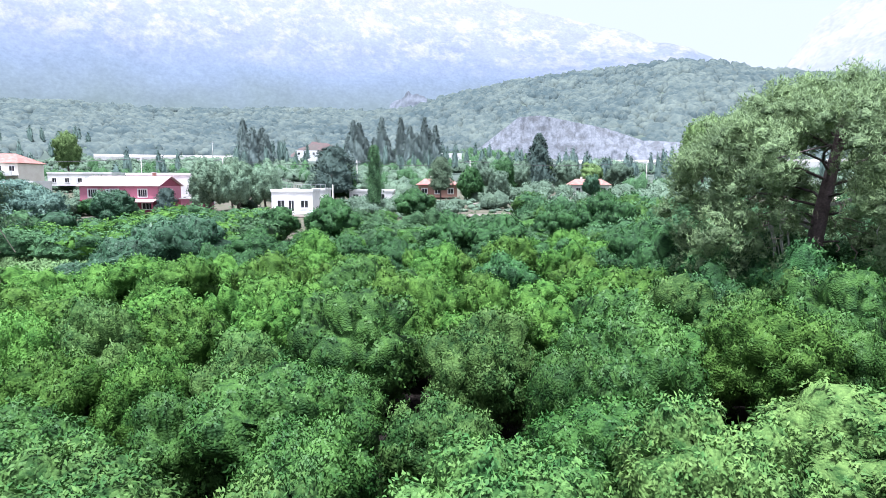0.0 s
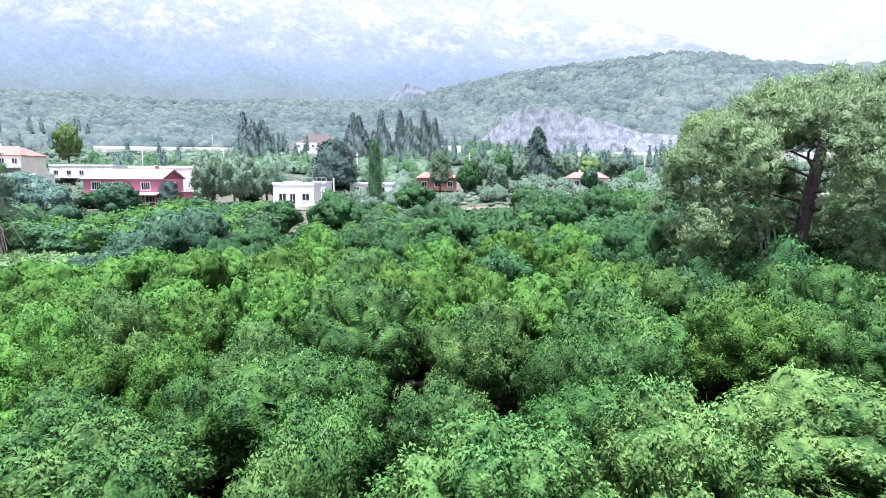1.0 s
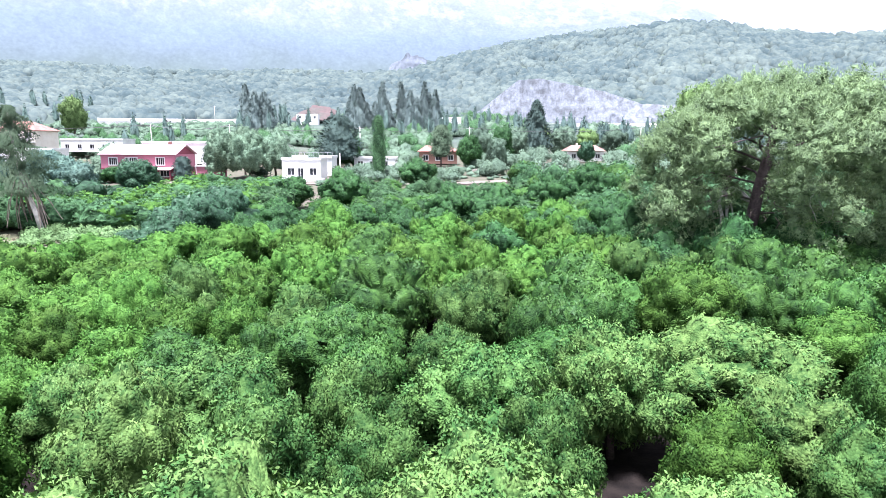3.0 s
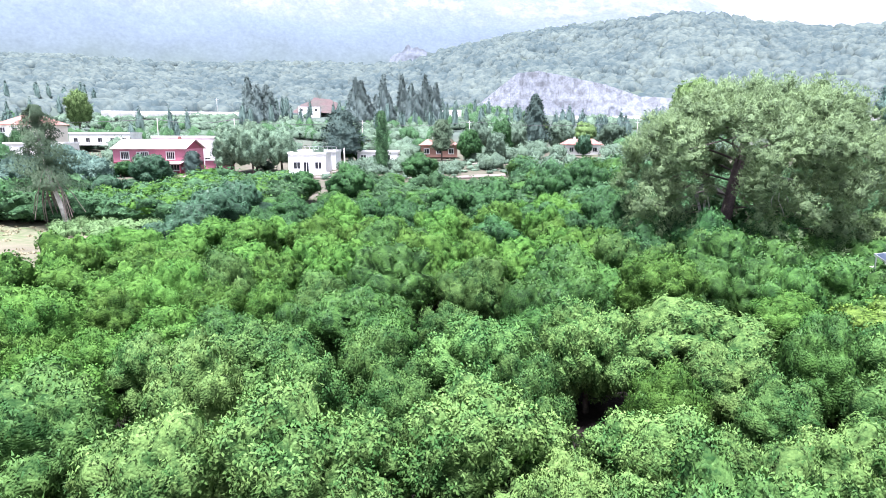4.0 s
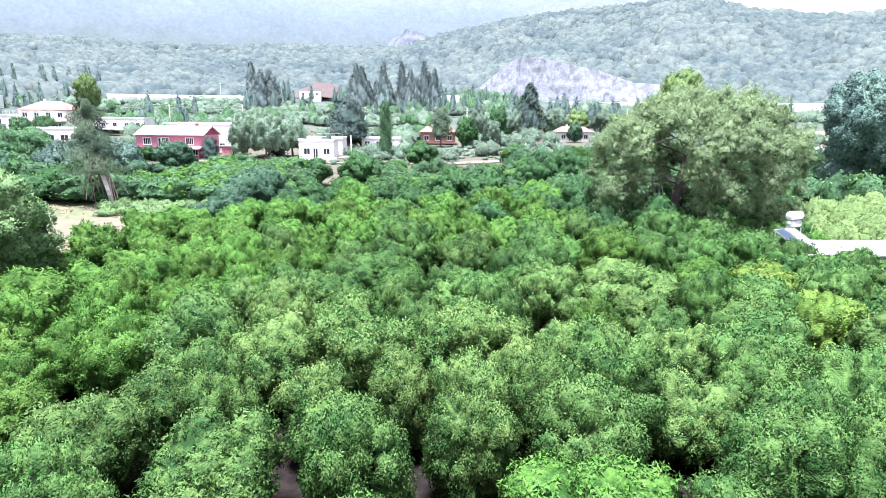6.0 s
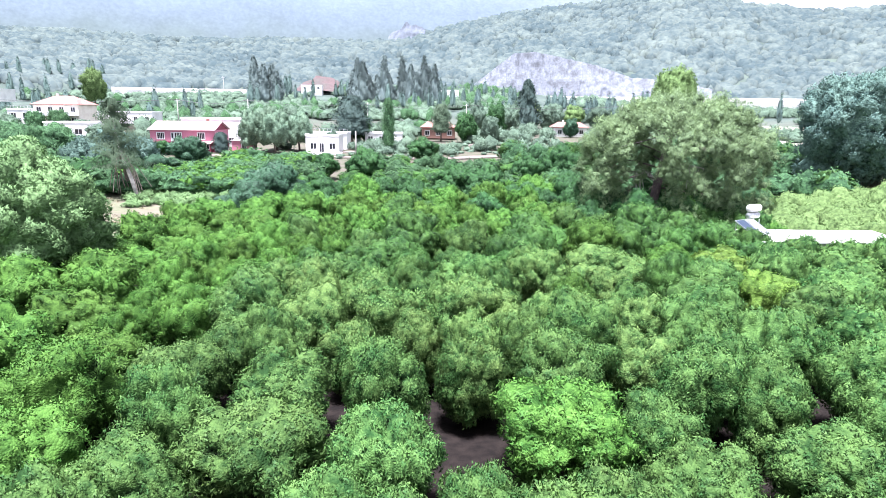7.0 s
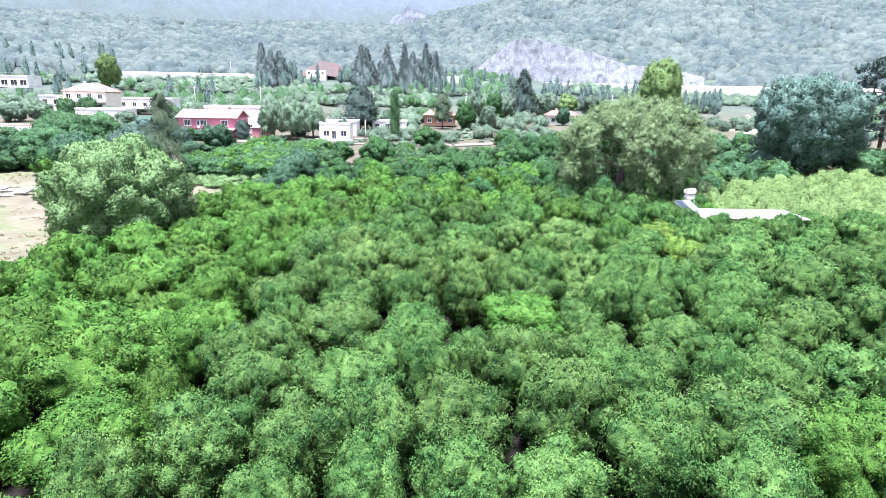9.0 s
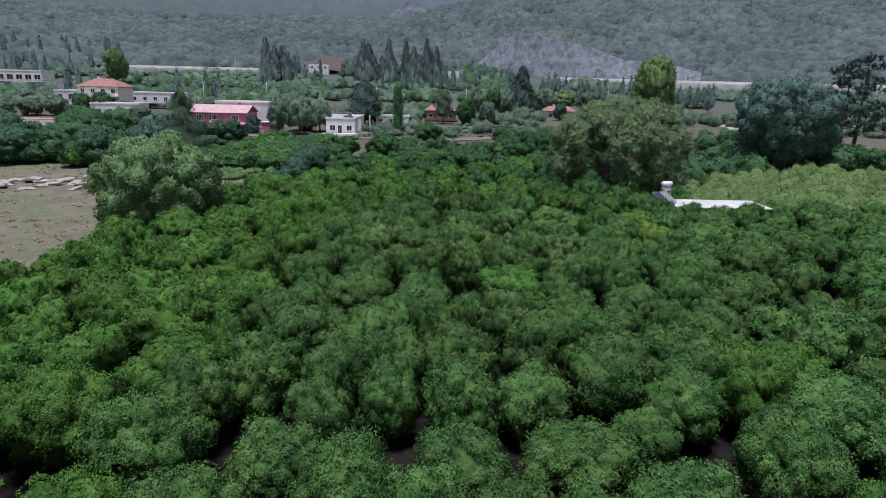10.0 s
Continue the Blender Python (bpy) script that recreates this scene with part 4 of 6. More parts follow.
    for i in range(230):
        a = rnd.uniform(0, 2 * math.pi)
        rr = rnd.uniform(6.8, 9.6)
        pads.append((Vector((2.2 + rr * math.cos(a), rr * math.sin(a) * 0.95, rnd.uniform(3.2, 9.6))), rnd.uniform(0.55, 1.0), rnd.uniform(0.6, 1.1)))
    open_side = Vector((-20.1, -33.2, 0)).normalized()
    across = Vector((open_side.y, -open_side.x, 0))
    pads = [q for q in pads if not (abs((q[0] - Vector((0.9, 0, 0))).dot(across) - 0.4) < 1.4 and q[0].dot(open_side) > -1 and 3.5 < q[0].z < 11.6)]
    part("crown", puff_crown("pine_crown", rg2, [(tuple(q[0] + Vector((rnd.uniform(-0.5, 0.5), rnd.uniform(-0.5, 0.5), rnd.uniform(-0.3, 0.3)))), q[1], max(q[2], 0.75 * q[1])) for q in pads], np.array([2.2, 0, 5.0]), 290, 0.21, 0.024, M_PINE), tree, "olive green needle crown")
    # bleached dead boughs that hang from the lowest limb
    side = Vector((-0.855, 0.518, 0))
    start = Vector((0.55, 0, 6.0))
    for i in range(5):
        reach, z0, fall = 1.7 + 0.22 * i, 7.2 - 0.1 * i, 2.4 + 0.35 * (i % 3)
        elbow = start + side * reach + Vector((0, 0, z0 - 6.0))
        pts = [start, start.lerp(elbow, 0.5) + Vector((0, 0, 0.25)), elbow]
        pts += [elbow + side * (0.12 * math.sin(k * 1.1 + i * 2) - 0.05 * k * (i % 3)) + Vector((0.05 * k, -0.06 * k * (i % 2), -fall * k / 5)) for k in range(1, 6)]
        thick = 0.11 if i in (2, 4) else 0.055
        part("dead_bough", Geo().tube(pts, [thick, thick * 1.1, thick * 1.2, thick * 1.1, thick, thick * 0.8, thick * 0.6, 0.02], 6).mesh("dead_bough", M_DEAD, True), tree, "bleached dead hanging bough")
    for i in range(4):
        foot = Vector((0.9, 0, 7.6)) - side * (2.6 + 0.5 * i)
        pts = [Vector((0.8, 0, 7.4)), Vector((0.8, 0, 7.4)).lerp(foot, 0.6) + Vector((0, 0, 0.4)), foot]
        pts += [foot - side * (0.2 * math.sin(k * 1.4 + i)) + Vector((0, -0.1 * k, -0.5 * k)) for k in range(1, 5 + i % 2)]
        part("dead_bough", Geo().tube(pts, [0.07, 0.07, 0.06] + [0.055 - 0.008 * k for k in range(len(pts) - 3)], 6).mesh("dead_bough", M_DEAD, True), tree, "bleached dead hanging bough")
    for i in range(46):
        a = rnd.uniform(0, 2 * math.pi)
        h = rnd.uniform(4.6, 8.0)
        r0, ln = rnd.uniform(1.0, 5.0), rnd.uniform(0.8, 2.2)
        p = Vector((0.6 + r0 * math.cos(a), r0 * math.sin(a), h))
        pts = [p + Vector((math.cos(a + 0.4 * math.sin(j + i)) * ln * j / 4, math.sin(a + 0.5 * math.sin(j * 2 + i)) * ln * j / 4, -0.25 * j / 4 * ln + 0.12 * math.sin(j * 3 + i))) for j in range(5)]
        part("twig", Geo().tube(pts, [0.04, 0.035, 0.028, 0.02, 0.01], 4).mesh("bare_twig", M_BARK), tree)


great_pine()


# ---- other trees ----
def broadleaf(name, x, y, h, r, material, label, seed, n_leaf=3500, leaf=0.28, lobe=0.34, lobes=36, low=-0.6, trunk=0.3, category="tree", droop=0.3, group="", wild=0.8, fine=False):
    z = gz(x, y)
    tree = thing(name, pose(x, y, z), label, category, group)
    clear = h * trunk * 0.5
    rz = (h - clear) / 1.75
    zc = h - rz * 1.0
    part("crown", lobed_crown(name + "_crown", material, seed, r, rz, zc, int(lobes * 2.4), lobe * 0.6, n_leaf, leaf, leaf * 0.3, droop, 5 if n_leaf > 20000 else 4, max(low, -0.9), 0.4, 18, wild, False, 0.9, leaf * 0.9), tree)
    part("trunk", trunk_mesh(name + "_trunk", M_BARK, seed, h * 0.7, 0.05 + h * 0.018, r * 0.6, 5, 7), tree)
    return tree


def conifer(name, x, y, h, r, label, seed, material=None, n=2600, power=0.8, spray=0.5, trunk=0.08, group=""):
    """A cone or column of drooping sprays round a straight trunk."""
    rg3 = np.random.default_rng(seed)
    tree = thing(name, pose(x, y, gz(x, y)), label, "tree", group)
    u = rg3.uniform(0, 1, n) ** 0.8
    a = rg3.uniform(0, 2 * np.pi, n)
    lump = 1 + 0.22 * np.sin(a * 3 + u * 17 + seed) + 0.14 * np.sin(a * 7 - u * 31)
    rad = r * np.minimum(1, (1 - u) ** power * 1.15 + 0.02) * np.minimum(1, 0.55 + u * 4) * lump * rg3.uniform(0.7, 1.05, n)
    p = np.stack([rad * np.cos(a), rad * np.sin(a), h * (trunk + (1 - trunk) * u)], 1)
    nrm = unit(np.stack([np.cos(a), np.sin(a), np.full(n, 0.5)], 1))
    lv, lf, ln = leaves(rg3, p, nrm, spray, spray * 0.22, 0.1, 0.8, 0.6, fine=False)
    ln = unit(ln * 0.6 + np.repeat(nrm, lf.shape[1], 0))
    k, ring = 14, 12
    cu = np.linspace(0, 0.97, k)
    cr = r * 0.82 * np.minimum(1, (1 - cu) ** power * 1.1 + 0.02) * np.minimum(1, 0.5 + cu * 4)
    ca = np.linspace(0, 2 * np.pi, ring, endpoint=False)
    cv = np.stack([np.outer(cr, np.cos(ca)), np.outer(cr, np.sin(ca)), np.repeat((h * (trunk + (1 - trunk) * cu))[:, None], ring, 1)], -1)
    cv[..., :2] *= rg3.uniform(0.85, 1.15, (k, ring, 1))
    idx = np.arange(k * ring).reshape(k, ring)
    nx = np.roll(idx, -1, 1)
    cf = np.stack([idx[:-1], nx[:-1], nx[1:], idx[1:]], -1).reshape(-1, 4)
    cn = unit(np.stack([np.tile(np.cos(ca), k), np.tile(np.sin(ca), k), np.full(k * ring, 0.7)], 1))
    part("crown", leafy_mesh(name + "_crown", cv.reshape(-1, 3), cf, cn, lv, lf, ln, material or M_CYPRESS), tree)
    part("trunk", Geo().tube([(0, 0, -0.3), (0, 0, h * 0.5)], [0.12 + h * 0.012, 0.08], 7).mesh(name + "_trunk", M_BARK, True), tree)
    return tree


# beside the orchard
broadleaf("willow_tree", -28.6, 0.5, 10.4, 5.7, M_WILLOW, "large pale green willow-like tree at the edge of the dry field", 41, 36000, 0.19, 0.22, 80, -0.95, 0.0, droop=-0.2)
broadleaf("evergreen_oak", 57.2, 44, 15.8, 8.4, M_OAK, "huge blackish green broad tree beside the field", 42, 30000, 0.3, 0.22, 70, -0.95, 0.0)
broadleaf("poplar_tree", -150, 235, 17, 4.6, M_POPLAR, "light green poplar among the valley trees", 44, 5000, 0.42, 0.3, 50, -0.7, 0.2)
broadleaf("poplar_tree", 71.8, 154, 20.5, 6.8, M_POPLAR, "tall light green poplar behind the pine", 43, 7000, 0.42, 0.3, 50, -0.7, 0.2)
for i, (x, y, h, r) in enumerate(((-62, 50, 6.5, 4.2), (-69, 55, 7, 4.5), (-56, 58, 6.5, 3.8), (-76, 50, 6.5, 4.5), (-64, 64, 8, 4.5), (-52, 66, 6.0, 3.5), (-84, 58, 7.5, 5), (-74, 68, 8, 5), (-60, 75, 6.5, 4), (-46, 74, 5, 3.2), (-92, 66, 8, 5))):
    broadleaf("field_tree", x, y, h, r, (M_LEAF["E"], M_LEAF["F"], M_OAK)[i % 3], "bushy dark green tree at the field edge", 50 + i, 6000, 0.22, low=-0.85, trunk=0.08, group="field edge trees")
for i, (x, y, h, r) in enumerate(((-39.2, 92, 9, 3.1), (-34.6, 90, 8.5, 2.8), (-30.8, 96, 8.6, 2.8), (-36, 97, 9.4, 3.2))):
    broadleaf("mulberry_tree", x, y, h, r, M_MULBERRY, "grey-green broad tree between two houses", 70 + i, 9000, 0.18, trunk=0.25, group="trees between the houses")
for i, (x, y, h, r, m) in enumerate(((6.6, 120, 7, 2.6, M_LEAF["D"]), (13.0, 122, 6.4, 2.5, M_SCRUB), (-98.5, 122.5, 7.0, 2.8, M_LEAF["F"]), (-104, 121.5, 6.6, 2.6, M_LEAF["F"]), (-111, 121, 5.6, 3.0, M_SCRUB), (-117, 119, 5.5, 3.2, M_SCRUB), (-93, 124, 4.5, 2.4, M_SCRUB), (-121, 112, 5, 3.4, M_SCRUB), (-83, 112, 4, 2.6, M_SCRUB), (38, 141, 5.2, 2.0, M_LEAF["E"]), (-20, 116, 7.4, 2.8, M_LEAF["D"]), (-15, 122, 5, 2, M_SCRUB),
                                       (17, 150, 9, 3.4, M_LEAF["D"]), (22, 160, 9, 3.6, M_SCRUB), (38, 172, 9, 4.0, M_SCRUB), (47, 180, 8, 4.0, M_POPLAR), (55, 176, 8, 4.2, M_SCRUB), (31, 178, 10, 4, M_POPLAR), (12, 158, 9, 3.2, M_SCRUB),
                                       (-57, 87, 2.6, 1.6, M_LEAF["D"]), (-59.5, 86, 2.6, 1.7, M_SCRUB), (-54, 86.5, 2.4, 1.7, M_LEAF["E"]), (-24, 97, 4.2, 1.6, M_SCRUB))):
    broadleaf("garden_tree", x, y, h, r, m, "green garden tree beside the village houses", 90 + i, 4500, 0.22, low=-0.85, trunk=0.12)
conifer("dark_conifer", 28.7, 167, 16.5, 4.4, "dark green broad conifer behind the cottage", 120, n=6000, power=0.7, spray=0.7)
conifer("black_cypress", -21.5, 112, 11.5, 4.2, "dark spreading cypress behind the white house", 121, n=5000, power=0.35, spray=0.55, trunk=0.2)
conifer("slim_cypress", -11.2, 94, 11.5, 1.3, "slim dark cypress wrapped in creeper", 122, M_LEAF["F"], n=4000, power=0.3, spray=0.3)
conifer("brown_cypress", 0.2, 122, 9.5, 2.4, "brownish narrow cypress before the salmon house", 123, M_VINE, n=4000, power=0.35, spray=0.4, trunk=0.25)
conifer("cypress_bush", -46.0, 90.5, 4.2, 1.5, "rounded dark green cypress bush by the pink house", 124, n=3000, power=0.3, spray=0.3, trunk=0.02)
k_rnd = random.Random(8)
for i in range(15):
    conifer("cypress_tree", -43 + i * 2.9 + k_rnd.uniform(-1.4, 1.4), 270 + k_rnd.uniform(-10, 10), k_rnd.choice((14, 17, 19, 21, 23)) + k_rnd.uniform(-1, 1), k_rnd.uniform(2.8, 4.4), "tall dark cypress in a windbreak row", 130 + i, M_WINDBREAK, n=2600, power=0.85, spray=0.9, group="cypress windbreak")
for i in range(5):
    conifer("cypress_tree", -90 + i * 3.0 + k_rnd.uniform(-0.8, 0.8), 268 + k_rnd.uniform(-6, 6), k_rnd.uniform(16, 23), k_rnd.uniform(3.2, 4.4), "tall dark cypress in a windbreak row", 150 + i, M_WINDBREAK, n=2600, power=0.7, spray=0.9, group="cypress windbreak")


def vine_tree():
    """A dead leaning trunk hung all over with dry vines."""
    x, y = -43.0, 44.0
    tree = thing("dead_tree", pose(x, y, gz(x, y)), "dead leaning tree draped in dry grey-green vines", "tree")
    part("trunk", Geo().tube([(1.9, -0.6, -0.2), (1.0, -0.2, 2.5), (0.0, 0, 5.5), (-0.6, 0, 8.5), (-1.0, 0, 13.0)], [0.3, 0.26, 0.22, 0.16, 0.06], 8).mesh("dead_trunk", M_DEAD, True), tree)
    rnd = random.Random(4)
    g = Geo()
    for i in range(30):
        a, r0 = rnd.uniform(0, 6.3), rnd.uniform(0.3, 3.0)
        z1 = rnd.uniform(4.5, 7)
        p0 = Vector((-0.1 + 0.15 * r0 * math.cos(a), 0.15 * r0 * math.sin(a), z1))
        p1 = Vector((0.4 + r0 * math.cos(a), r0 * math.sin(a), rnd.uniform(0.0, 1.6)))
        g.tube([p0, p0.lerp(p1, 0.5) + Vector((0.4 * math.cos(a + 1), 0.4 * math.sin(a + 1), rnd.uniform(-0.6, 0.8))), p1], [0.035, 0.055, 0.04], 5)
    part("hanging_vines", g.mesh("hanging_vines", M_STEM), tree, "bare tangled hanging vine stems")
    rg4 = np.random.default_rng(4)
    n = 15000
    u = rg4.uniform(0, 1, n)
    z = 4.2 + u * 9.2
    a = rg4.uniform(0, 6.283, n)
    rad = (2.6 * (1 - u) ** 0.75 + 0.5) * (1 + 0.45 * np.sin(a * 2 + z * 1.7) + 0.3 * np.sin(a * 3 - z * 2.6)) * rg4.uniform(0.25, 1.0, n) ** 0.5
    p = np.stack([-0.2 - u * 0.7 + rad * np.cos(a), rad * np.sin(a), z], 1)
    nrm = unit(np.stack([np.cos(a), np.sin(a), np.full(n, 0.2)], 1))
    v, f, ln = leaves(rg4, p, nrm, 0.22, 0.06, 0.8, fine=False)
    part("vine_foliage", np_mesh("vine_foliage", v, [f], M_VINE, True, ln), tree)


vine_tree()


# ---- shrubs and far woods (uncounted growth) ----
def clumps(name, spots, material, label, category, leaf=0.4, per=60, div=1, seed=1, core=0.92, up=0.2, taper=0.0):
    """Many small bushes or far crowns, each a lumpy core with leaves round it."""
    rg5 = np.random.default_rng(seed)
    dv, df = ICO[div]
    parts, nv, nl = [], 0, 0
    for x, y, z, r, h in spots:
        c, rr = lobes_of(rg5, 12, 0.42, 1.0, -0.4)
        far, k, own = crown_surface(dv, c, rr, 0.6)
        size, at = np.array([r, r, h * 0.5]), np.array([x, y, z])
        cv = dv * (far * core)[:, None] * size
        cv[:, :2] *= 1 - taper * (cv[:, 2:] / size[2] + 1) * 0.5
        cv += at
        cn = unit(unit(np.where(own[:, None], unit(dv * far[:, None] - c[k]) + 0.5 * dv, dv) / size) + np.array([0, 0, up + 0.3]))
        d = even_ways(rg5, per, -0.6)
        far, k, own = crown_surface(d, c, rr, 0.6)
        p = d * (far * rg5.uniform(0.88, 1.0, per))[:, None]
        nrm = unit(unit(np.where(own[:, None], unit(p - c[k]) + 0.5 * d, d) / size) + np.array([0, 0, up + 0.3]))
        p[:, :2] *= 1 - taper * (p[:, 2:] + 1) * 0.5
        lv, lf, ln = leaves(rg5, p * size + at, nrm, leaf, leaf * 0.3, 0.15, 0.8, fine=False)
        parts.append((cv, df + nv, cn, lv, lf + nl, ln))
        nv += len(cv)
        nl += len(lv)
    me = leafy_mesh(name, *(np.concatenate([q[i] for q in parts]) for i in range(6)), material)
    return tagged(new(name, me), label, category, kind="stuff")


def grove(name, spots, kinds, label, category, seed):
    """A joined stand of small trees: lobed crowns that reach the ground, none of which can be counted."""
    rnd = random.Random(seed)
    for kind in sorted(set(kinds)):
        items = []
        for x, y, z, r, h in spots:
            if rnd.choice(kinds) == kind:
                m = pose(x, y, gz(x, y) - 0.2, 0, 0, rnd.uniform(0, 360)) @ Matrix.Diagonal((r / 1.65, r / 1.65, h / 3.4, 1))
                items.append((citrus(kind, "dist", rnd.randrange(3))[0], m))
        joined(name, items, M_LEAF[kind], label, category)


def scatter(rnd, n, test, rlo, rhi, hlo, hhi, lift=0.45, gap=0.0):
    spots = []
    tries = 0
    while len(spots) < n and tries < n * 30:
        tries += 1
        p = test(rnd)
        if p is None:
            continue
        r, h = rnd.uniform(rlo, rhi), rnd.uniform(hlo, hhi)
        spots.append((p[0], p[1], gz(*p) + h * lift, r, h))
    return spots


HOUSES = [(-53, 96, 13), (-25, 94, 8), (-27, 104, 8), (0, 132, 8), (38, 148, 9), (-103, 132, 14), (-96, 153, 9), (-91, 118, 9), (-42, 106, 8), (-14, 116, 8), (-136, 153, 7), (-72, 333, 14)]


def clear_of(x, y):
    if 98 < y < 145 and (abs(x - 0.222 * (y + 30)) < 6 or (abs(x + 0.5) < 6 and y < 130)):
        return False  # the open yards before the cottage and the salmon house
    return all(math.hypot(x - a, y - b) > c for a, b, c in HOUSES)


def hill_spot(rnd):
    a = rnd.uniform(-43, 42)
    d = (375 if a > 2 else 366) + 360 * rnd.random() ** 0.9
    x, y = EYE0[0] + d * math.sin(radians(a)), EYE0[1] + d * math.cos(radians(a))
    if d > np.interp(a, RIDGE_A, RIDGE_R) + 12:
        return None
    if 3.5 < a < 24 and d < 372 + 26 * (1 - abs(a - 12) / 13):
        return None
    return x, y


w = random.Random(17)


def hill_canopy():
    """The hillside wood: thousands of rough domed crowns side by side."""
    rgh = np.random.default_rng(2)
    dv, df = ICO[2]
    df = df[(dv[df][:, :, 2] > -0.3).all(1)]
    vs, fs, ns = [], [], []
    for i, (x, y, z, r, h) in enumerate(scatter(w, 7600, hill_spot, 2.3, 6.2, 4.0, 9.0, 0.0)):
        size = np.array([r, r, h * 0.62])
        lump = dv * rgh.uniform(0.8, 1.15, (len(dv), 1)) * size + np.array([x, y, 0])
        lump[:, 2] += ground_z(lump[:, 0], lump[:, 1]) - 0.3
        vs.append(lump)
        fs.append(df + len(dv) * i)
        ns.append(unit(unit(dv / size) + rgh.normal(size=dv.shape) * 0.12 + np.array([0, -0.1, 0.28])))
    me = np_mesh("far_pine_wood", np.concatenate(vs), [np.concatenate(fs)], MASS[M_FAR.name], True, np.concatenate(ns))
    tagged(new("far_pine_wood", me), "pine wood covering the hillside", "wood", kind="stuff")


hill_canopy()


def village_spot(rnd):
    x, y = rnd.uniform(-300, 300), 135 + 240 * rnd.random() ** 0.8
    if abs(x) > 0.82 * (y + 60) or math.hypot(x, y + 12) > 378 or not clear_of(x, y):
        return None
    if noise.noise(Vector((x * 0.02, y * 0.02, 3))) < -0.05 and y < 250:
        return None
    if (70 < x < 140 and 112 < y < 206 and abs(x - 86 - 0.6 * (y - 128)) < 17) or (x > 45 and y > 205) or (x < -15 and 266 < y < 322) or (x > 50 and 262 < y < 350) or (-190 < x < -75 and y > 245):
        return None
    return x, y


clumps("valley_scrub", scatter(w, 1250, village_spot, 2.2, 5.0, 3.2, 7.0, 0.28), M_SCRUB, "mixed green trees and scrub in the valley", "scrub", 0.5, 150, 1, 3, 0.84, 0.6)
clumps("valley_dark_scrub", scatter(w, 330, village_spot, 1.8, 3.6, 4.5, 9.0, 0.3), M_LEAF["F"], "green trees in the valley", "scrub", 0.4, 130, 1, 4, 0.95, 0.3)


def verge_spot(rnd):
    x, y = rnd.uniform(-195, -72), rnd.uniform(243, 316)
    return (x, y) if noise.noise(Vector((x * 0.03, y * 0.03, 7))) > -0.25 else None


def highway_spot(rnd):
    a, d = radians(rnd.uniform(13, 41)), rnd.uniform(295, 356)
    return EYE0[0] + d * math.sin(a), EYE0[1] + d * math.cos(a)


clumps("highway_scrub", scatter(w, 420, highway_spot, 1.8, 4.2, 4.5, 8.0, 0.28), M_SCRUB, "green trees and scrub below the highway", "scrub", 0.5, 110, 1, 27, 0.84, 0.5)
clumps("verge_scrub", scatter(w, 420, verge_spot, 1.6, 3.6, 2.4, 4.8, 0.28), M_SCRUB, "low green scrub below the highway", "scrub", 0.4, 60, 1, 23, 0.95, 0.3)


def conifer_spot(rnd):
    x, y = rnd.uniform(-260, 120), rnd.uniform(170, 345)
    if abs(x) > 0.8 * (y + 60) or not clear_of(x, y) or (x > 40 and y > 250) or (-75 < x < 15 and y < 235) or (-180 < x < -95 and y > 215):
        return None
    return x, y


clumps("valley_conifers", scatter(w, 150, conifer_spot, 1.8, 3.2, 9, 15, 0.42), M_CYPRESS, "dark narrow trees scattered in the valley", "trees", 0.6, 170, 2, 21, 0.85, 0.3, 0.75)


def lime_spot(rnd):
    x, y = rnd.uniform(29, 75), rnd.uniform(11, 36)
    return (x, y) if x < 32 + (y + 50) * 0.75 else None


clumps("lime_green_thicket", scatter(w, 290, lime_spot, 1.2, 2.0, 2.8, 4.6, 0.28), M_HEDGE, "yellow-green thicket of young trees", "thicket", 0.22, 330, 2, 5)


def yard_spot(rnd):
    x, y = rnd.uniform(-20, 3), rnd.uniform(88, 112)
    return (x, y) if clear_of(x, y) else None


clumps("yard_bushes", scatter(w, 46, yard_spot, 0.9, 1.9, 1.8, 3.2, 0.28), M_SCRUB, "green bushes and weeds in the yard", "bushes", 0.34, 300, 1, 6)


def bank_spot(rnd):
    x, y = rnd.uniform(-64, -24), rnd.uniform(46, 74)
    return (x, y) if (abs(x + 37) > 3 or y > 56 or y < 50.5) and not (y > 57 and -67 < x < -38) else None


grove("bank_bushes", scatter(w, 215, bank_spot, 1.7, 2.5, 2.3, 3.4, 0.28), "FFFA", "dark green bushes before the pink house", "bushes", 7)


def low_bank_spot(rnd):
    x, y = rnd.uniform(-67, -37), rnd.uniform(57, 75)
    return x, y


grove("low_bank_bushes", scatter(w, 110, low_bank_spot, 1.2, 1.9, 1.2, 1.8, 0.3), "FFE", "low green bushes on the bank before the pink house", "bushes", 17)


def street_weed_spot(rnd):
    x, y = rnd.uniform(-30, 46), rnd.uniform(83, 130)
    return (x, y) if abs(y - 104 - 0.5 * x) < 18 and clear_of(x, y) else None


clumps("street_weeds", scatter(w, 150, street_weed_spot, 0.4, 1.3, 0.5, 1.5, 0.25), M_SCRUB, "weeds and low shrubs along the village street", "weeds", 0.25, 70, 1, 33)


def east_spot(rnd):
    x, y = rnd.uniform(13, 74), rnd.uniform(28, 84)
    if math.hypot(x - 56, y - 44) < 8 or y < 26 + max(0, x - 20) * 0.28 or (x < 22 and y < 38) or (x > 45 and y > 66):
        return None
    return x, y


grove("east_bushes", scatter(w, 230, east_spot, 1.5, 2.8, 2.6, 4.6, 0.28), "FFFC", "green trees behind the great pine", "bushes", 8)


def mid_spot(rnd):
    x, y = rnd.uniform(-34, 26), rnd.uniform(46, 70)
    return (x, y) if noise.noise(Vector((x * 0.08, y * 0.08, 1))) > -0.35 else None


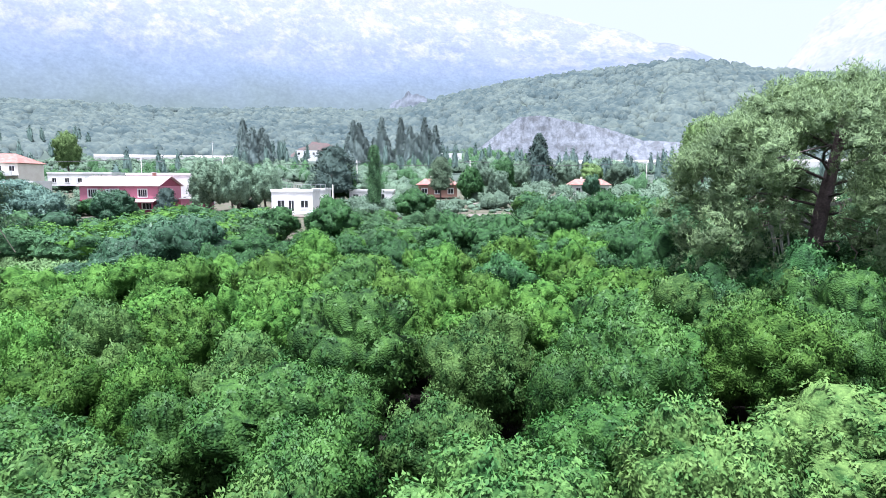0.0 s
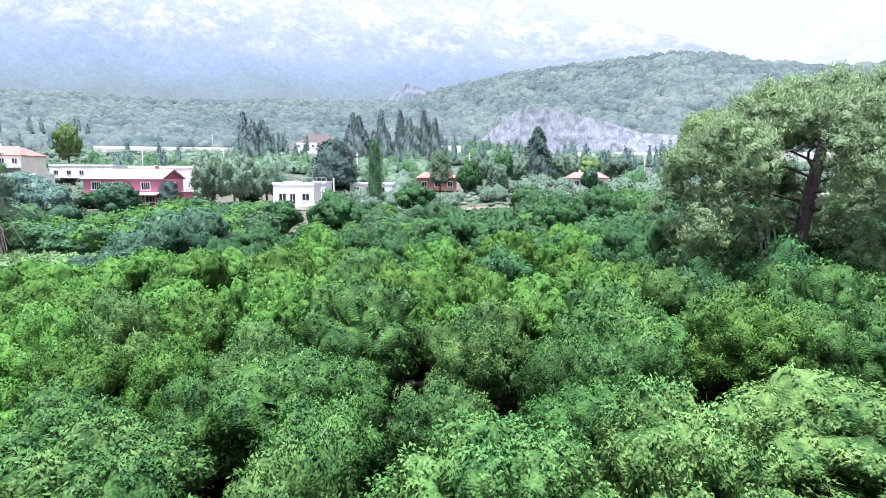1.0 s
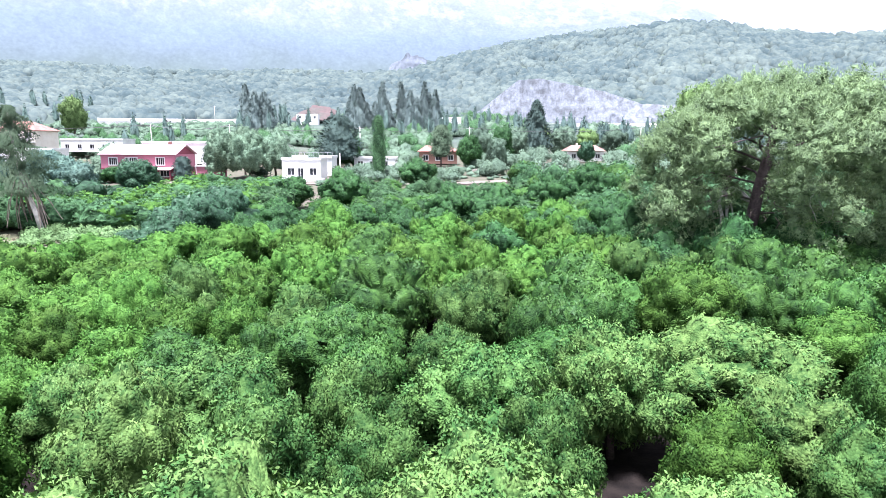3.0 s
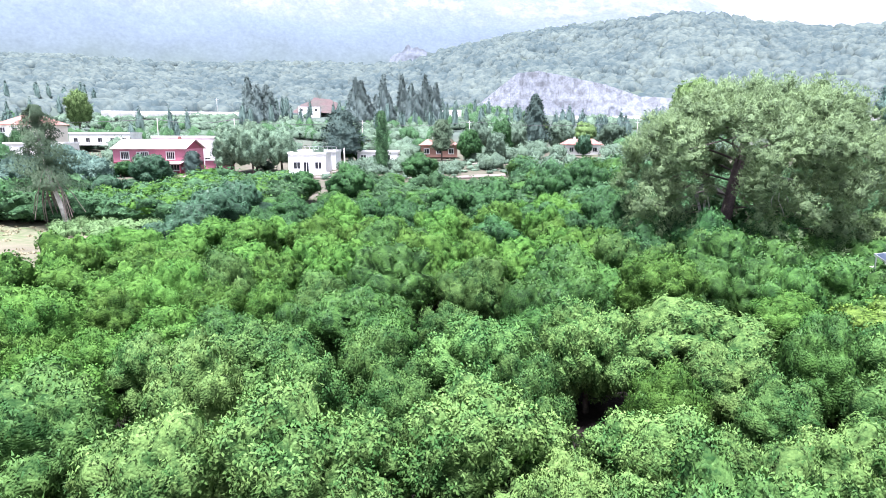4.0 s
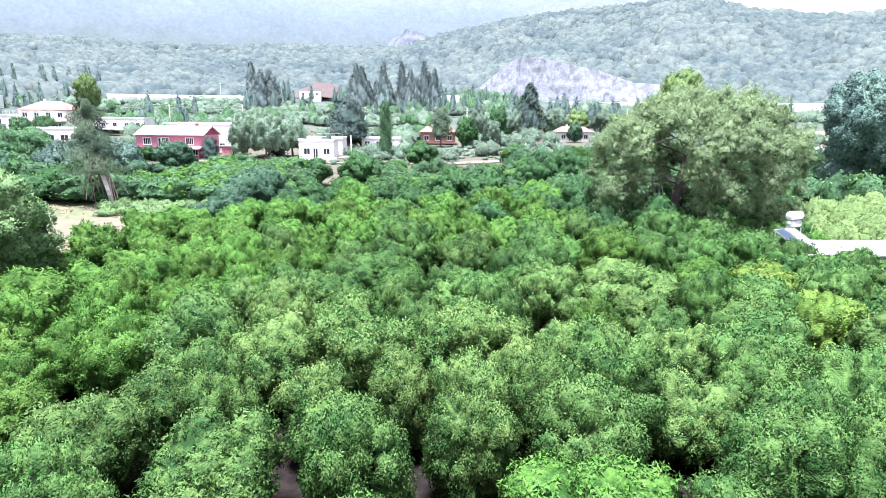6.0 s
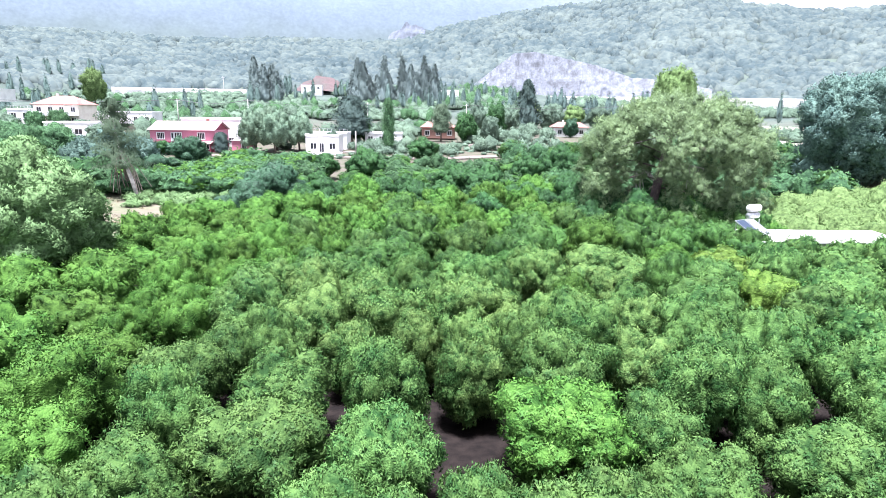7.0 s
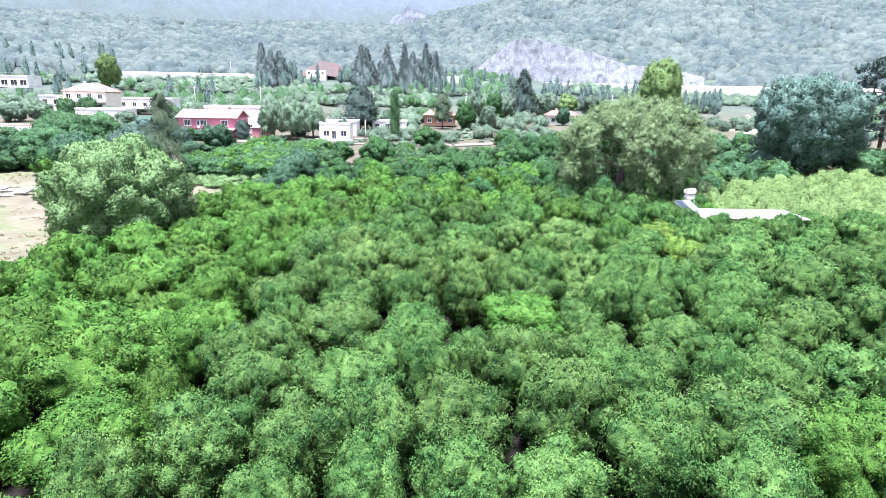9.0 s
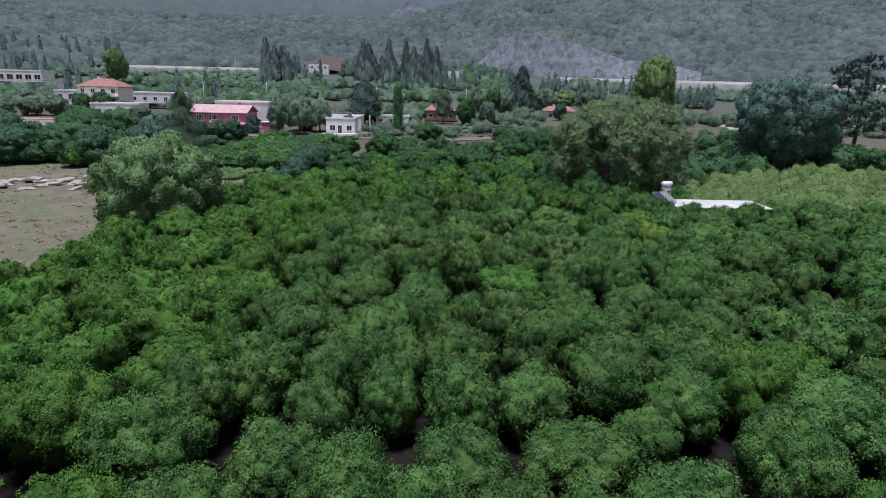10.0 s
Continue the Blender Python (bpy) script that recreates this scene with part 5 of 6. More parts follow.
grove("mid_orchard_growth", scatter(w, 140, mid_spot, 1.6, 2.4, 2.2, 3.3, 0.28), "FFC", "dark green orchard rows below the houses", "orchard rows", 9)


def street_spot(rnd):
    x, y = rnd.uniform(14, 120), rnd.uniform(84, 150)
    if 55 < x < 108 and y < 128:
        return None
    if not clear_of(x, y) or abs(y - (92 + (x - 12) * 1.0)) < 6 or (x < 70 and y < 150 - (78 - x) * 0.9 - 20):
        return None
    return x, y


clumps("street_bushes", scatter(w, 110, street_spot, 1.6, 3.4, 2.6, 5.5, 0.28), M_SCRUB, "light green trees and bushes by the village street", "bushes", 0.5, 300, 1, 12)


def garden_spot(rnd):
    x, y = rnd.uniform(-80, 62), rnd.uniform(97, 140)
    return (x, y) if clear_of(x, y) and abs(y - 104 - 0.5 * x) > 5 else None


clumps("village_gardens", scatter(w, 80, garden_spot, 1.4, 3.0, 2.2, 5.0, 0.28), M_SCRUB, "green trees and shrubs in the village gardens", "gardens", 0.4, 160, 1, 14)


def weed_spot(rnd):
    x, y = rnd.uniform(-42, -25), rnd.uniform(14, 48)
    return (x, y) if y > 38 or x > -31 else None


clumps("pale_weeds", scatter(w, 100, weed_spot, 0.5, 1.4, 0.7, 1.7, 0.3), M_WILLOW, "pale green weeds on the dry field", "weeds", 0.22, 260, 1, 10)


def edge_spot(rnd):
    x, y = rnd.uniform(-100, -46), rnd.uniform(42, 66)
    return (x, y) if y > 44 + 0.12 * (-46 - x) else None


grove("field_edge_bushes", scatter(w, 120, edge_spot, 1.9, 3.2, 3.0, 5.6, 0.28), "EFD", "dark blue-green bushes at the edge of the field", "bushes", 27)


def field_spot(rnd):
    x, y = rnd.uniform(-75, -26), rnd.uniform(-16, 50)
    return (x, y) if x < -29 - 4 * float(smooth(-14, 6, -y)) and noise.noise(Vector((x * 0.12, y * 0.12, 6))) > -0.15 else None


clumps("dry_field_weeds", scatter(w, 700, field_spot, 0.15, 0.6, 0.12, 0.35, 0.05), M_DRYWEED, "straw-coloured weeds on the dry field", "weeds", 0.2, 26, 1, 31, 0.5)


# ---- cliff and road ----
def cliff():
    nx, nz = 220, 30
    v = np.zeros((nz, nx, 3))
    a = np.linspace(3.2, 25, nx)
    topline = np.interp(a, (3.2, 5, 7, 9, 12, 15, 18, 22, 25), (3.2, 4.6, 6.2, 6.35, 5.7, 5.0, 3.9, 3.6, 2.8))
    for i in range(nz):
        s = i / (nz - 1)
        for j in range(nx):
            d = 366 + 16 * s
            bmp = noise.fractal(Vector((a[j] * 2.4, s * 2.4, 2)), 0.9, 2.1, 5) * 1.5
            crack = abs(noise.noise(Vector((a[j] * 6.0, s * 2.0, 9)))) * 2.2
            d2 = d + bmp + crack
            z = 16 + s * (EYE0[2] + 370 * math.tan(radians(topline[j])) - 16) + bmp * 0.3
            v[i, j] = (EYE0[0] + d2 * math.sin(radians(a[j])), EYE0[1] + d2 * math.cos(radians(a[j])), z)
    idx = np.arange(nz * nx).reshape(nz, nx)
    f = np.stack([idx[:-1, :-1], idx[:-1, 1:], idx[1:, 1:], idx[1:, :-1]], -1).reshape(-1, 4)
    tagged(new("cliff", np_mesh("cliff", v.reshape(-1, 3), [f], M_ROCK)), "cut grey rock face at the foot of the hill", "cliff", kind="structure")


cliff()


def rock_knob(x, y, z, wide, high):
    """A bare grey crag that stands out of the hillside wood."""
    v = []
    for i in range(20):
        for k in range(44):
            s_, u = i / 19, k / 43 * 2 - 1
            edge = max(0.0, 1 - abs(u + 0.15) ** 1.7) * (0.8 + 0.35 * noise.noise(Vector((u * 4, 3, 1))))
            b_ = noise.fractal(Vector((u * 5, s_ * 4, 6)), 0.9, 2.1, 5)
            v.append((x + u * wide + b_ * 0.8, y + 16 * s_ + abs(noise.noise(Vector((u * 9, s_ * 3, 2)))) * 4, z - 8 + s_ * (high * edge + 8) + b_ * 0.9))
    idx = np.arange(20 * 44).reshape(20, 44)
    f = np.stack([idx[:-1, :-1], idx[:-1, 1:], idx[1:, 1:], idx[1:, :-1]], -1).reshape(-1, 4)
    tagged(new("crag", np_mesh("crag", np.array(v), [f], M_CRAG)), "bare grey crag above the hillside wood", "crag", kind="structure")


rock_knob(-22, 547, 77, 26, 17)


def ribbon(name, pts, width, lift, material, label, category, wall=0.0, level=None, deep=9.0):
    """A road or wall along a line of points, laid on the ground or at its own level."""
    g = Geo()
    zs = [gz(x, y) + lift for x, y in pts] if level is None else level
    for (x0, y0), (x1, y1), z0, z1 in zip(pts[:-1], pts[1:], zs[:-1], zs[1:]):
        d = Vector((x1 - x0, y1 - y0, 0)).normalized()
        s = Vector((-d.y, d.x, 0)) * width / 2
        g.slab([(x0 - s.x, y0 - s.y, z0 + wall), (x1 - s.x, y1 - s.y, z1 + wall), (x1 + s.x, y1 + s.y, z1 + wall), (x0 + s.x, y0 + s.y, z0 + wall)], wall + deep)
    return tagged(new(name, g.mesh(name, material)), label, category, kind="structure")


def foot_arc(a0, a1, n, dist):
    """Points along the foot of the hill, at one distance from the start of the flight."""
    ways = [radians(a0 + (a1 - a0) * i / (n - 1)) for i in range(n)]
    return [(EYE0[0] + dist * math.sin(a), EYE0[1] + dist * math.cos(a)) for a in ways]


east_level = [20.6 - 0.07 * i for i in range(24)]
west_level = [21.2 + 0.03 * i for i in range(16)]
ribbon("road", foot_arc(9, 40, 24, 361), 8, 0.5, M_CONCRETE, "pale highway along the foot of the hill", "road", 0, east_level)
ribbon("road_wall", foot_arc(9, 40, 24, 365.5), 0.5, 0, M_CONCRETE, "pale concrete wall beside the highway", "wall", 1.6, east_level)
ribbon("road_west", foot_arc(-29.5, -18, 16, 350), 8, 0.5, M_CONCRETE, "pale highway on its embankment", "road", 0, west_level)
ribbon("road_wall_west", foot_arc(-29.5, -18, 16, 354.5), 0.5, 0, M_CONCRETE, "pale concrete wall beside the highway", "wall", 1.5, west_level)


def red_bank():
    """A bare slope of red earth above the highway."""
    v = []
    for i in range(14):
        for k in range(26):
            s_, u = i / 13, k / 25
            x = -84 + 22 * u + 2 * math.sin(u * 9)
            yb = 328 + 22 * s_
            z = 23.0 + 9.5 * s_ * (0.55 + 0.45 * math.sin(math.pi * u)) + noise.fractal(Vector((x * 0.2, yb * 0.2, 4)), 1, 2, 4) * 0.8
            v.append((x, yb, z))
    idx = np.arange(14 * 26).reshape(14, 26)
    f = np.stack([idx[:-1, :-1], idx[:-1, 1:], idx[1:, 1:], idx[1:, :-1]], -1).reshape(-1, 4)
    m_red = mat("bare_red_earth", (0.08, 0.053, 0.05), 0.95, 0.25, 0.15, second=(0.065, 0.057, 0.05), fine=1)
    tagged(new("red_earth_bank", np_mesh("red_earth_bank", np.array(v), [f], m_red, True)), "bare red earth bank above the highway", "bank", kind="structure")


red_bank()


# ---- houses ----
def wall_geo(g, length, height, thick, holes, flip=None):
    """A wall from x=0 to length, y=0 to thick, with openings that go through; flip turns points into place."""
    xs = sorted({0.0, length, *(h[0] for h in holes), *(h[2] for h in holes)})
    zs = sorted({0.0, height, *(h[1] for h in holes), *(h[3] for h in holes)})
    for xa, xb in zip(xs[:-1], xs[1:]):
        run = None
        for za, zb in zip(zs[:-1], zs[1:]):
            cx, cz = (xa + xb) / 2, (za + zb) / 2
            solid = not any(h[0] < cx < h[2] and h[1] < cz < h[3] for h in holes)
            if solid:
                run = (run[0], zb) if run else (za, zb)
            if (not solid or zb == zs[-1]) and run:
                i = len(g.v)
                g.box(xa, 0, run[0], xb, thick, run[1])
                if flip:
                    g.v[i:] = [flip(*p) for p in g.v[i:]]
                run = None
    return g


def window_part(house, hole, m, trim=0.16, bars=2, material=M_TRIM, name="window"):
    """A window in its opening: surround, pane and glazing bars. m takes wall coordinates to the house's."""
    x0, z0, x1, z1 = hole
    g = Geo()
    for a, b, c, d in ((x0 - trim, z0 - trim, x1 + trim, z0), (x0 - trim, z1, x1 + trim, z1 + trim), (x0 - trim, z0, x0, z1), (x1, z0, x1 + trim, z1)):
        g.box(a, -0.06, b, c, 0.04, d)
    win = part(name, g.mesh(name, material), house, "", m)
    part("pane", Geo().box(x0, 0.12, z0, x1, 0.14, z1).mesh("pane", M_GLASS), win)
    for i in range(1, bars + 1):
        xm = x0 + (x1 - x0) * i / (bars + 1)
        part("glazing_bar", Geo().box(xm - 0.035, 0.05, z0, xm + 0.035, 0.1, z1).mesh("glazing_bar", material), win)
    return win


def four_walls(house, length, depth, height, material, front=(), right=(), left=(), back=(), thick=0.25, z=0.0, windows=True, bars=2, label=""):
    """Four walls round a plan of length by depth, with windows in their openings."""
    sides = (("wall_front", front, length, pose(0, 0, z)), ("wall_right", right, depth - 2 * thick, pose(length, thick, z, 0, 0, 90)),
             ("wall_left", left, depth - 2 * thick, pose(0, depth - thick, z, 0, 0, -90)), ("wall_back", back, length, pose(length, depth, z, 0, 0, 180)))
    for nm, holes, ln, m in sides:
        me = wall_geo(Geo(), ln, height, thick, holes).mesh(nm, material)
        bm = bmesh.new()
        bm.from_mesh(me)
        bmesh.ops.remove_doubles(bm, verts=bm.verts, dist=0.001)
        bm.to_mesh(me)
        bm.free()
        part("wall", me, house, label, m)
        if windows:
            for h in holes:
                window_part(house, h, m, bars=bars)


def gable_roof(house, length, depth, z, rise, over, material, thick=0.12, hip=0.0, name="roof", label=""):
    g = Geo()
    x0, x1, y0, y1 = -over, length + over, -over, depth + over
    ym = depth / 2
    drop = 0
    g.slab([(x0, y0, z - drop), (x1, y0, z - drop), (x1 - hip, ym, z + rise), (x0 + hip, ym, z + rise)], thick)
    g.slab([(x1, y1, z - drop), (x0, y1, z - drop), (x0 + hip, ym, z + rise), (x1 - hip, ym, z + rise)], thick)
    if hip:
        g.slab([(x1, y0, z), (x1, y1, z), (x1 - hip, ym, z + rise)], thick)
        g.slab([(x0, y1, z), (x0, y0, z), (x0 + hip, ym, z + rise)], thick)
    return part(name, g.mesh(name, material), house, label)


def pink_house():
    x, y = -61.1, 91.5
    h = thing("pink_house", pose(x, y, 3.2), "pink two-storey house with white window surrounds and pale roof", "house")
    L, D = 13.4, 9.0
    four_walls(h, L, D, 2.25, M_CRIMSON, front=((10.6, 0.8, 12.2, 1.8), (2.2, 0.8, 3.3, 1.8)), right=((2.2, 0.8, 3.2, 1.8),))
    four_walls(h, L, D, 2.45, M_PINK, front=((1.5, 0.65, 2.9, 1.85), (5.2, 0.85, 6.5, 1.85), (10.0, 0.65, 11.4, 1.85)), right=((0.9, 0.7, 1.9, 1.8), (4.2, 0.7, 5.2, 1.8)), z=2.25, bars=3)
    part("floor_band", Geo().box(-0.05, -0.08, 2.15, L + 0.05, -0.003, 2.33).mesh("floor_band", M_CRIMSON), h)
    door = part("balcony_door", Geo().box(4.35, -0.05, 2.35, 5.02, -0.01, 4.2).mesh("balcony_door", M_TRIM), h, "white balcony door")
    part("pane", Geo().box(4.5, -0.07, 3.0, 4.88, -0.052, 4.05).mesh("door_pane", M_GLASS), door)
    part("front_door", Geo().box(8.7, -0.06, 0, 9.6, -0.01, 2.0).mesh("front_door", M_BROWN), h, "dark brown front door")
    gable_roof(h, L, D, 4.72, 1.75, 0.4, M_PINKROOF)
    for xg in (0.02, L - 0.27):
        g = Geo()
        g.slab([(xg + 0.25, 0.0, 4.703), (xg + 0.25, D, 4.703), (xg + 0.25, D / 2, 6.2)], 0.25)
        part("gable", g.mesh("gable", M_CRIMSON), h, "crimson gable end")
    ch = part("chimney", Geo().box(10.2, 4.9, 5.6, 10.7, 5.4, 7.0).mesh("chimney", M_SALMON), h)
    part("chimney_cap", Geo().box(10.1, 4.8, 7.003, 10.8, 5.5, 7.1).mesh("chimney_cap", M_CONCRETE), ch)
    porch = part("porch_roof", Geo().slab([(7.6, -1.8, 2.05), (13.2, -1.8, 2.05), (13.2, -0.09, 2.5), (7.6, -0.09, 2.5)], 0.12).mesh("porch_roof", M_PINKROOF), h)
    for xp in (7.8, 10.4, 13.0):
        part("post", Geo().box(xp - 0.08, -1.7, 0, xp + 0.08, -1.54, 1.97).mesh("porch_post", M_CRIMSON), porch)
    g = Geo()
    for i in range(8):
        g.box(L + 0.02 + i * 0.42, 0.4, 0, L + 0.44 + i * 0.42, 1.5, 2.25 - i * 0.28)
    part("stair", g.mesh("outside_stair", M_CONCRETE), h, "pale outside stair")
    ann = thing("annex", pose(x + 16.5, y + 1.5, 3.2), "small pink outbuilding with a flat roof", "outbuilding")
    four_walls(ann, 4.2, 4.0, 2.5, M_PINK, front=((2.2, 0.9, 3.0, 1.9),), right=((1.2, 0.9, 2.2, 1.9),), bars=1)
    part("roof", Geo().box(-0.2, -0.2, 2.5, 4.4, 4.2, 2.66).mesh("roof", M_CONCRETE), ann)


pink_house()


def flat_house(name, x, y, L, D, H, label, wallm=M_WHITE, front=(), right=(), left=(), roofm=M_CONCRETE, rail=False, z=None, parapet=0.25, rz=0, bars=1):
    h = thing(name, pose(x, y, gz(x + L / 2, y + 1) - 0.1 if z is None else z, 0, 0, rz), label, "house")
    four_walls(h, L, D, H, wallm, front=front, right=right, left=left, bars=bars)
    part("roof", Geo().box(0.02, 0.02, H, L - 0.02, D - 0.02, H + 0.16).mesh("roof", roofm), h)
    if parapet:
        g = Geo()
        for a, b, c, d in ((-0.12, -0.12, L + 0.12, 0.1), (-0.12, D - 0.1, L + 0.12, D + 0.12), (-0.12, 0.1, 0.1, D - 0.1), (L - 0.1, 0.1, L + 0.12, D - 0.1)):
            g.box(a, b, H + 0.003, c, d, H + 0.16 + parapet)
        part("parapet", g.mesh("parapet", wallm), h)
    if rail:
        for i in range(int(L / 0.9) + 1):
            part("baluster", Geo().box(0.1 + i * 0.9, 0, H + 0.4, 0.18 + i * 0.9, 0.06, H + 1.1).mesh("baluster", M_METAL), h)
        part("handrail", Geo().box(0, -0.01, H + 1.1, L, 0.07, H + 1.16).mesh("handrail", M_METAL), h)
    return h


def house_windows(L, n, w=1.1, z0=0.9, z1=2.0):
    return tuple((L * (i + 0.5) / n - w / 2, z0, L * (i + 0.5) / n + w / 2, z1) for i in range(n))


flat_house("white_house", -28.5, 91.5, 7.0, 6.0, 3.6, "small white flat-roofed house with a terrace step", front=((1.0, 0.9, 2.2, 2.1), (2.9, 0.05, 3.8, 2.1), (5.0, 0.9, 6.2, 2.1)), z=3.4)
g = Geo().box(-29.2, 89.4, 2.9, -20.7, 90.85, 3.7)
tagged(new("terrace_wall", g.mesh("terrace_wall", M_WHITE)), "low white terrace wall before the white house", "wall", kind="structure")
flat_house("white_block", -59.5, 104.0, 13.8, 8.0, 6.1, "plain white block behind the pink house", front=house_windows(13.5, 3))
flat_house("roofed_house", -30.0, 100.0, 9.0, 6.0, 3.4, "low whitewashed house with pale roof terraces", front=house_windows(9, 3), rail=True, z=3.7)
flat_house("pink_wall_house", -18.5, 113.0, 9.0, 5.0, 2.6, "low pale house with an open porch", front=house_windows(8, 3), roofm=M_CONCRETE)


def tiled_house(name, x, y, L, D, H, wallm, label, rise=1.3, front=(), right=(), left=(), z=None, roofm=M_TILE, hip=2.0):
    h = thing(name, pose(x, y, gz(x + L / 2, y + 1) - 0.1 if z is None else z), label, "house")
    four_walls(h, L, D, H, wallm, front=front, right=right, left=left, bars=1)
    roof = gable_roof(h, L, D, H + 0.14, rise, 0.5, roofm, 0.14, hip)
    part("chimney", Geo().box(L * 0.3, D * 0.55, H + 0.4, L * 0.3 + 0.5, D * 0.55 + 0.5, H + rise + 0.7).mesh("chimney", M_WHITE), roof)
    return h


tiled_house("salmon_house", -5.0, 128.0, 9.0, 7.0, 2.8, M_SALMON, "salmon house with a faded terracotta roof", 1.4, front=house_windows(9.0, 3), z=5.2)
tiled_house("white_cottage", 34.0, 145.0, 9.6, 6.5, 2.7, M_WHITE, "white cottage with an old terracotta roof", 1.5, front=house_windows(9.6, 3), z=5.3)
villa = tiled_house("villa", -108.4, 128.0, 12.0, 9.0, 5.6, M_CREAM, "cream two-storey villa with terracotta roof and white balconies", 2.3, front=house_windows(12.0, 4, 1.2, 0.9, 2.2) + house_windows(12.0, 4, 1.2, 3.8, 5.0), z=7.2, hip=4.0)
for zf in (3.0,):
    bal = part("balcony", Geo().box(-0.4, -2.2, zf - 0.2, 11.9, -0.02, zf).mesh("balcony", M_WHITE), villa, "white balcony")
    part("balcony_wall", Geo().box(-0.4, -2.2, zf + 0.004, 11.9, -2.05, zf + 0.9).mesh("balcony_wall", M_WHITE), bal)
flat_house("villa_wing", -114.7, 127.0, 6.3, 6.5, 4.4, "white stepped wing of the villa", front=house_windows(6.3, 2, 1.3, 2.2, 3.6), z=7.0, rail=True)
flat_house("long_white_house", -104.0, 150.0, 17.0, 7.0, 3.2, "long low white house with a flat roof", front=house_windows(17.0, 5), z=7.6)
flat_house("white_outhouse", -98.0, 115.0, 13.5, 6.0, 3.2, "low white outhouse with a shaded porch", front=house_windows(13.5, 4, 1.8, 0.5, 1.8), z=5.2)
flat_house("field_house", -147.0, 150.0, 15.0, 7.0, 3.4, "white house with arched verandas far across the fields", front=house_windows(15, 5, 2.0, 0.8, 2.3), z=13.6, rail=True)
flat_house("low_barn", -106.0, 90.0, 14.0, 5.0, 2.2, "low pale barn roof among trees", roofm=M_SALMON, z=3.2, parapet=0)
flat_house("roadside_shed", -2.0, 290.0, 12.0, 8.0, 6.0, "long pale roadside building", front=house_windows(12, 3), z=17.0, parapet=0)
flat_house("roadside_store", -80.0, 325.0, 12.0, 4.0, 6.4, "low white building by the highway", front=house_windows(12, 3, 1.1, 4.2, 5.4), z=19.6, parapet=0)
tiled_house("far_red_house", 92.0, 60.0, 12.0, 8.0, 3.0, M_WHITE, "white house with red roof behind pines", 1.6, front=house_windows(12, 3), z=5.4)


# ---- white shed with a solar water heater ----
def shed():
    x0, y0, x1, y1 = SHED
    s = thing("white_shed", pose(x0, y0, 0), "white low shed with a pale flat roof amid the orchard", "shed")
    four_walls(s, x1 - x0, y1 - y0, 3.24, M_WHITE, front=((4.0, 1.0, 5.0, 1.9), (7.5, 0.05, 8.4, 2.0)), right=(), left=((2.0, 1.0, 3.0, 1.9),), bars=1)
    part("roof", Geo().slab([(-0.5, -0.5, 3.36), (x1 - x0 + 0.4, -0.5, 3.36), (x1 - x0 + 0.4, y1 - y0 + 0.4, 3.4), (-0.5, y1 - y0 + 0.4, 3.4)], 0.1).mesh("roof", M_SHEET), s, "pale sheet roof")
    D = y1 - y0
    part("fascia", Geo().slab([(-0.503, -0.5, 3.35), (-0.503, D + 0.4, 3.38), (-0.503, D + 0.4, 3.25), (-0.503, -0.5, 3.22)], 0.05).mesh("fascia", M_ASPHALT), s, "dark roof edge")
    hx, hy, hz = x0 + 1.5, y1 - 1.5, 3.44
    w = thing("solar_water_heater", pose(hx, hy, hz, 0, 0, 24), "solar water heater with white tank on the shed roof", "water heater")
    for i, sx in enumerate((-1.9, -0.85)):
        p = part("collector", Geo().slab([(sx, -1.1, 0.15), (sx + 0.98, -1.1, 0.15), (sx + 0.98, 0.75, 1.05), (sx, 0.75, 1.05)], 0.09).mesh("collector", M_METAL), w, "tilted solar collector")
        part("collector_glass", Geo().slab([(sx + 0.05, -1.04, 0.185), (sx + 0.93, -1.04, 0.185), (sx + 0.93, 0.69, 1.025), (sx + 0.05, 0.69, 1.025)], 0.004).mesh("collector_glass", M_SOLAR if i == 0 else M_METAL), p)
    for nm, z, r, ln in (("hot_tank", 1.28, 0.26, 1.15), ("cold_tank", 1.85, 0.3, 1.2)):
        path = [(-0.35, 0.95, z), (-0.28, 0.95, z), (-0.2, 0.95, z), (-0.35 + ln, 0.95, z), (-0.27 + ln, 0.95, z), (-0.2 + ln, 0.95, z)]
        t = part(nm, Geo().tube(path, [r * 0.5, r * 0.85, r, r, r * 0.85, r * 0.5], 16).mesh(nm, M_TANK if nm == "cold_tank" else M_METAL, True), w, "white round tank" if nm == "cold_tank" else "steel round tank")
        for xb in (0.0, ln - 0.55):
            part("band", Geo().tube([(xb, 0.95, z), (xb + 0.05, 0.95, z)], [r * 1.02, r * 1.02], 16).mesh("band", M_METAL), t)
    for xs in (-1.8, 0.0, 0.75):
        part("leg", Geo().box(xs, 0.68, 0, xs + 0.05, 0.73, 1.0).mesh("leg", M_METAL), w)
        if xs > -1:
            part("leg", Geo().box(xs, 1.2, 0, xs + 0.05, 1.25, 1.55).mesh("leg", M_METAL), w)


shed()


# ---- poles, wires, fences ----
def power_pole(x, y, h, arms=True):
    p = thing("power_pole", pose(x, y, gz(x, y)), "pale concrete power pole with a crossarm", "pole", "power poles")
    part("shaft", Geo().tube([(0, 0, -0.3), (0, 0, h)], [0.16, 0.1], 8).mesh("pole_shaft", M_POLE, True), p)
    if arms:
        a = part("crossarm", Geo().box(-0.9, -0.06, h - 0.6, 0.9, 0.06, h - 0.48).mesh("crossarm", M_METAL), p)
        for xi in (-0.8, 0.0, 0.8):
            part("insulator", Geo().tube([(xi, 0, h - 0.477), (xi, 0, h - 0.25)], [0.06, 0.04], 6).mesh("insulator", M_BROWN), a)
    return Vector((x, y, gz(x, y) + h - 0.25))


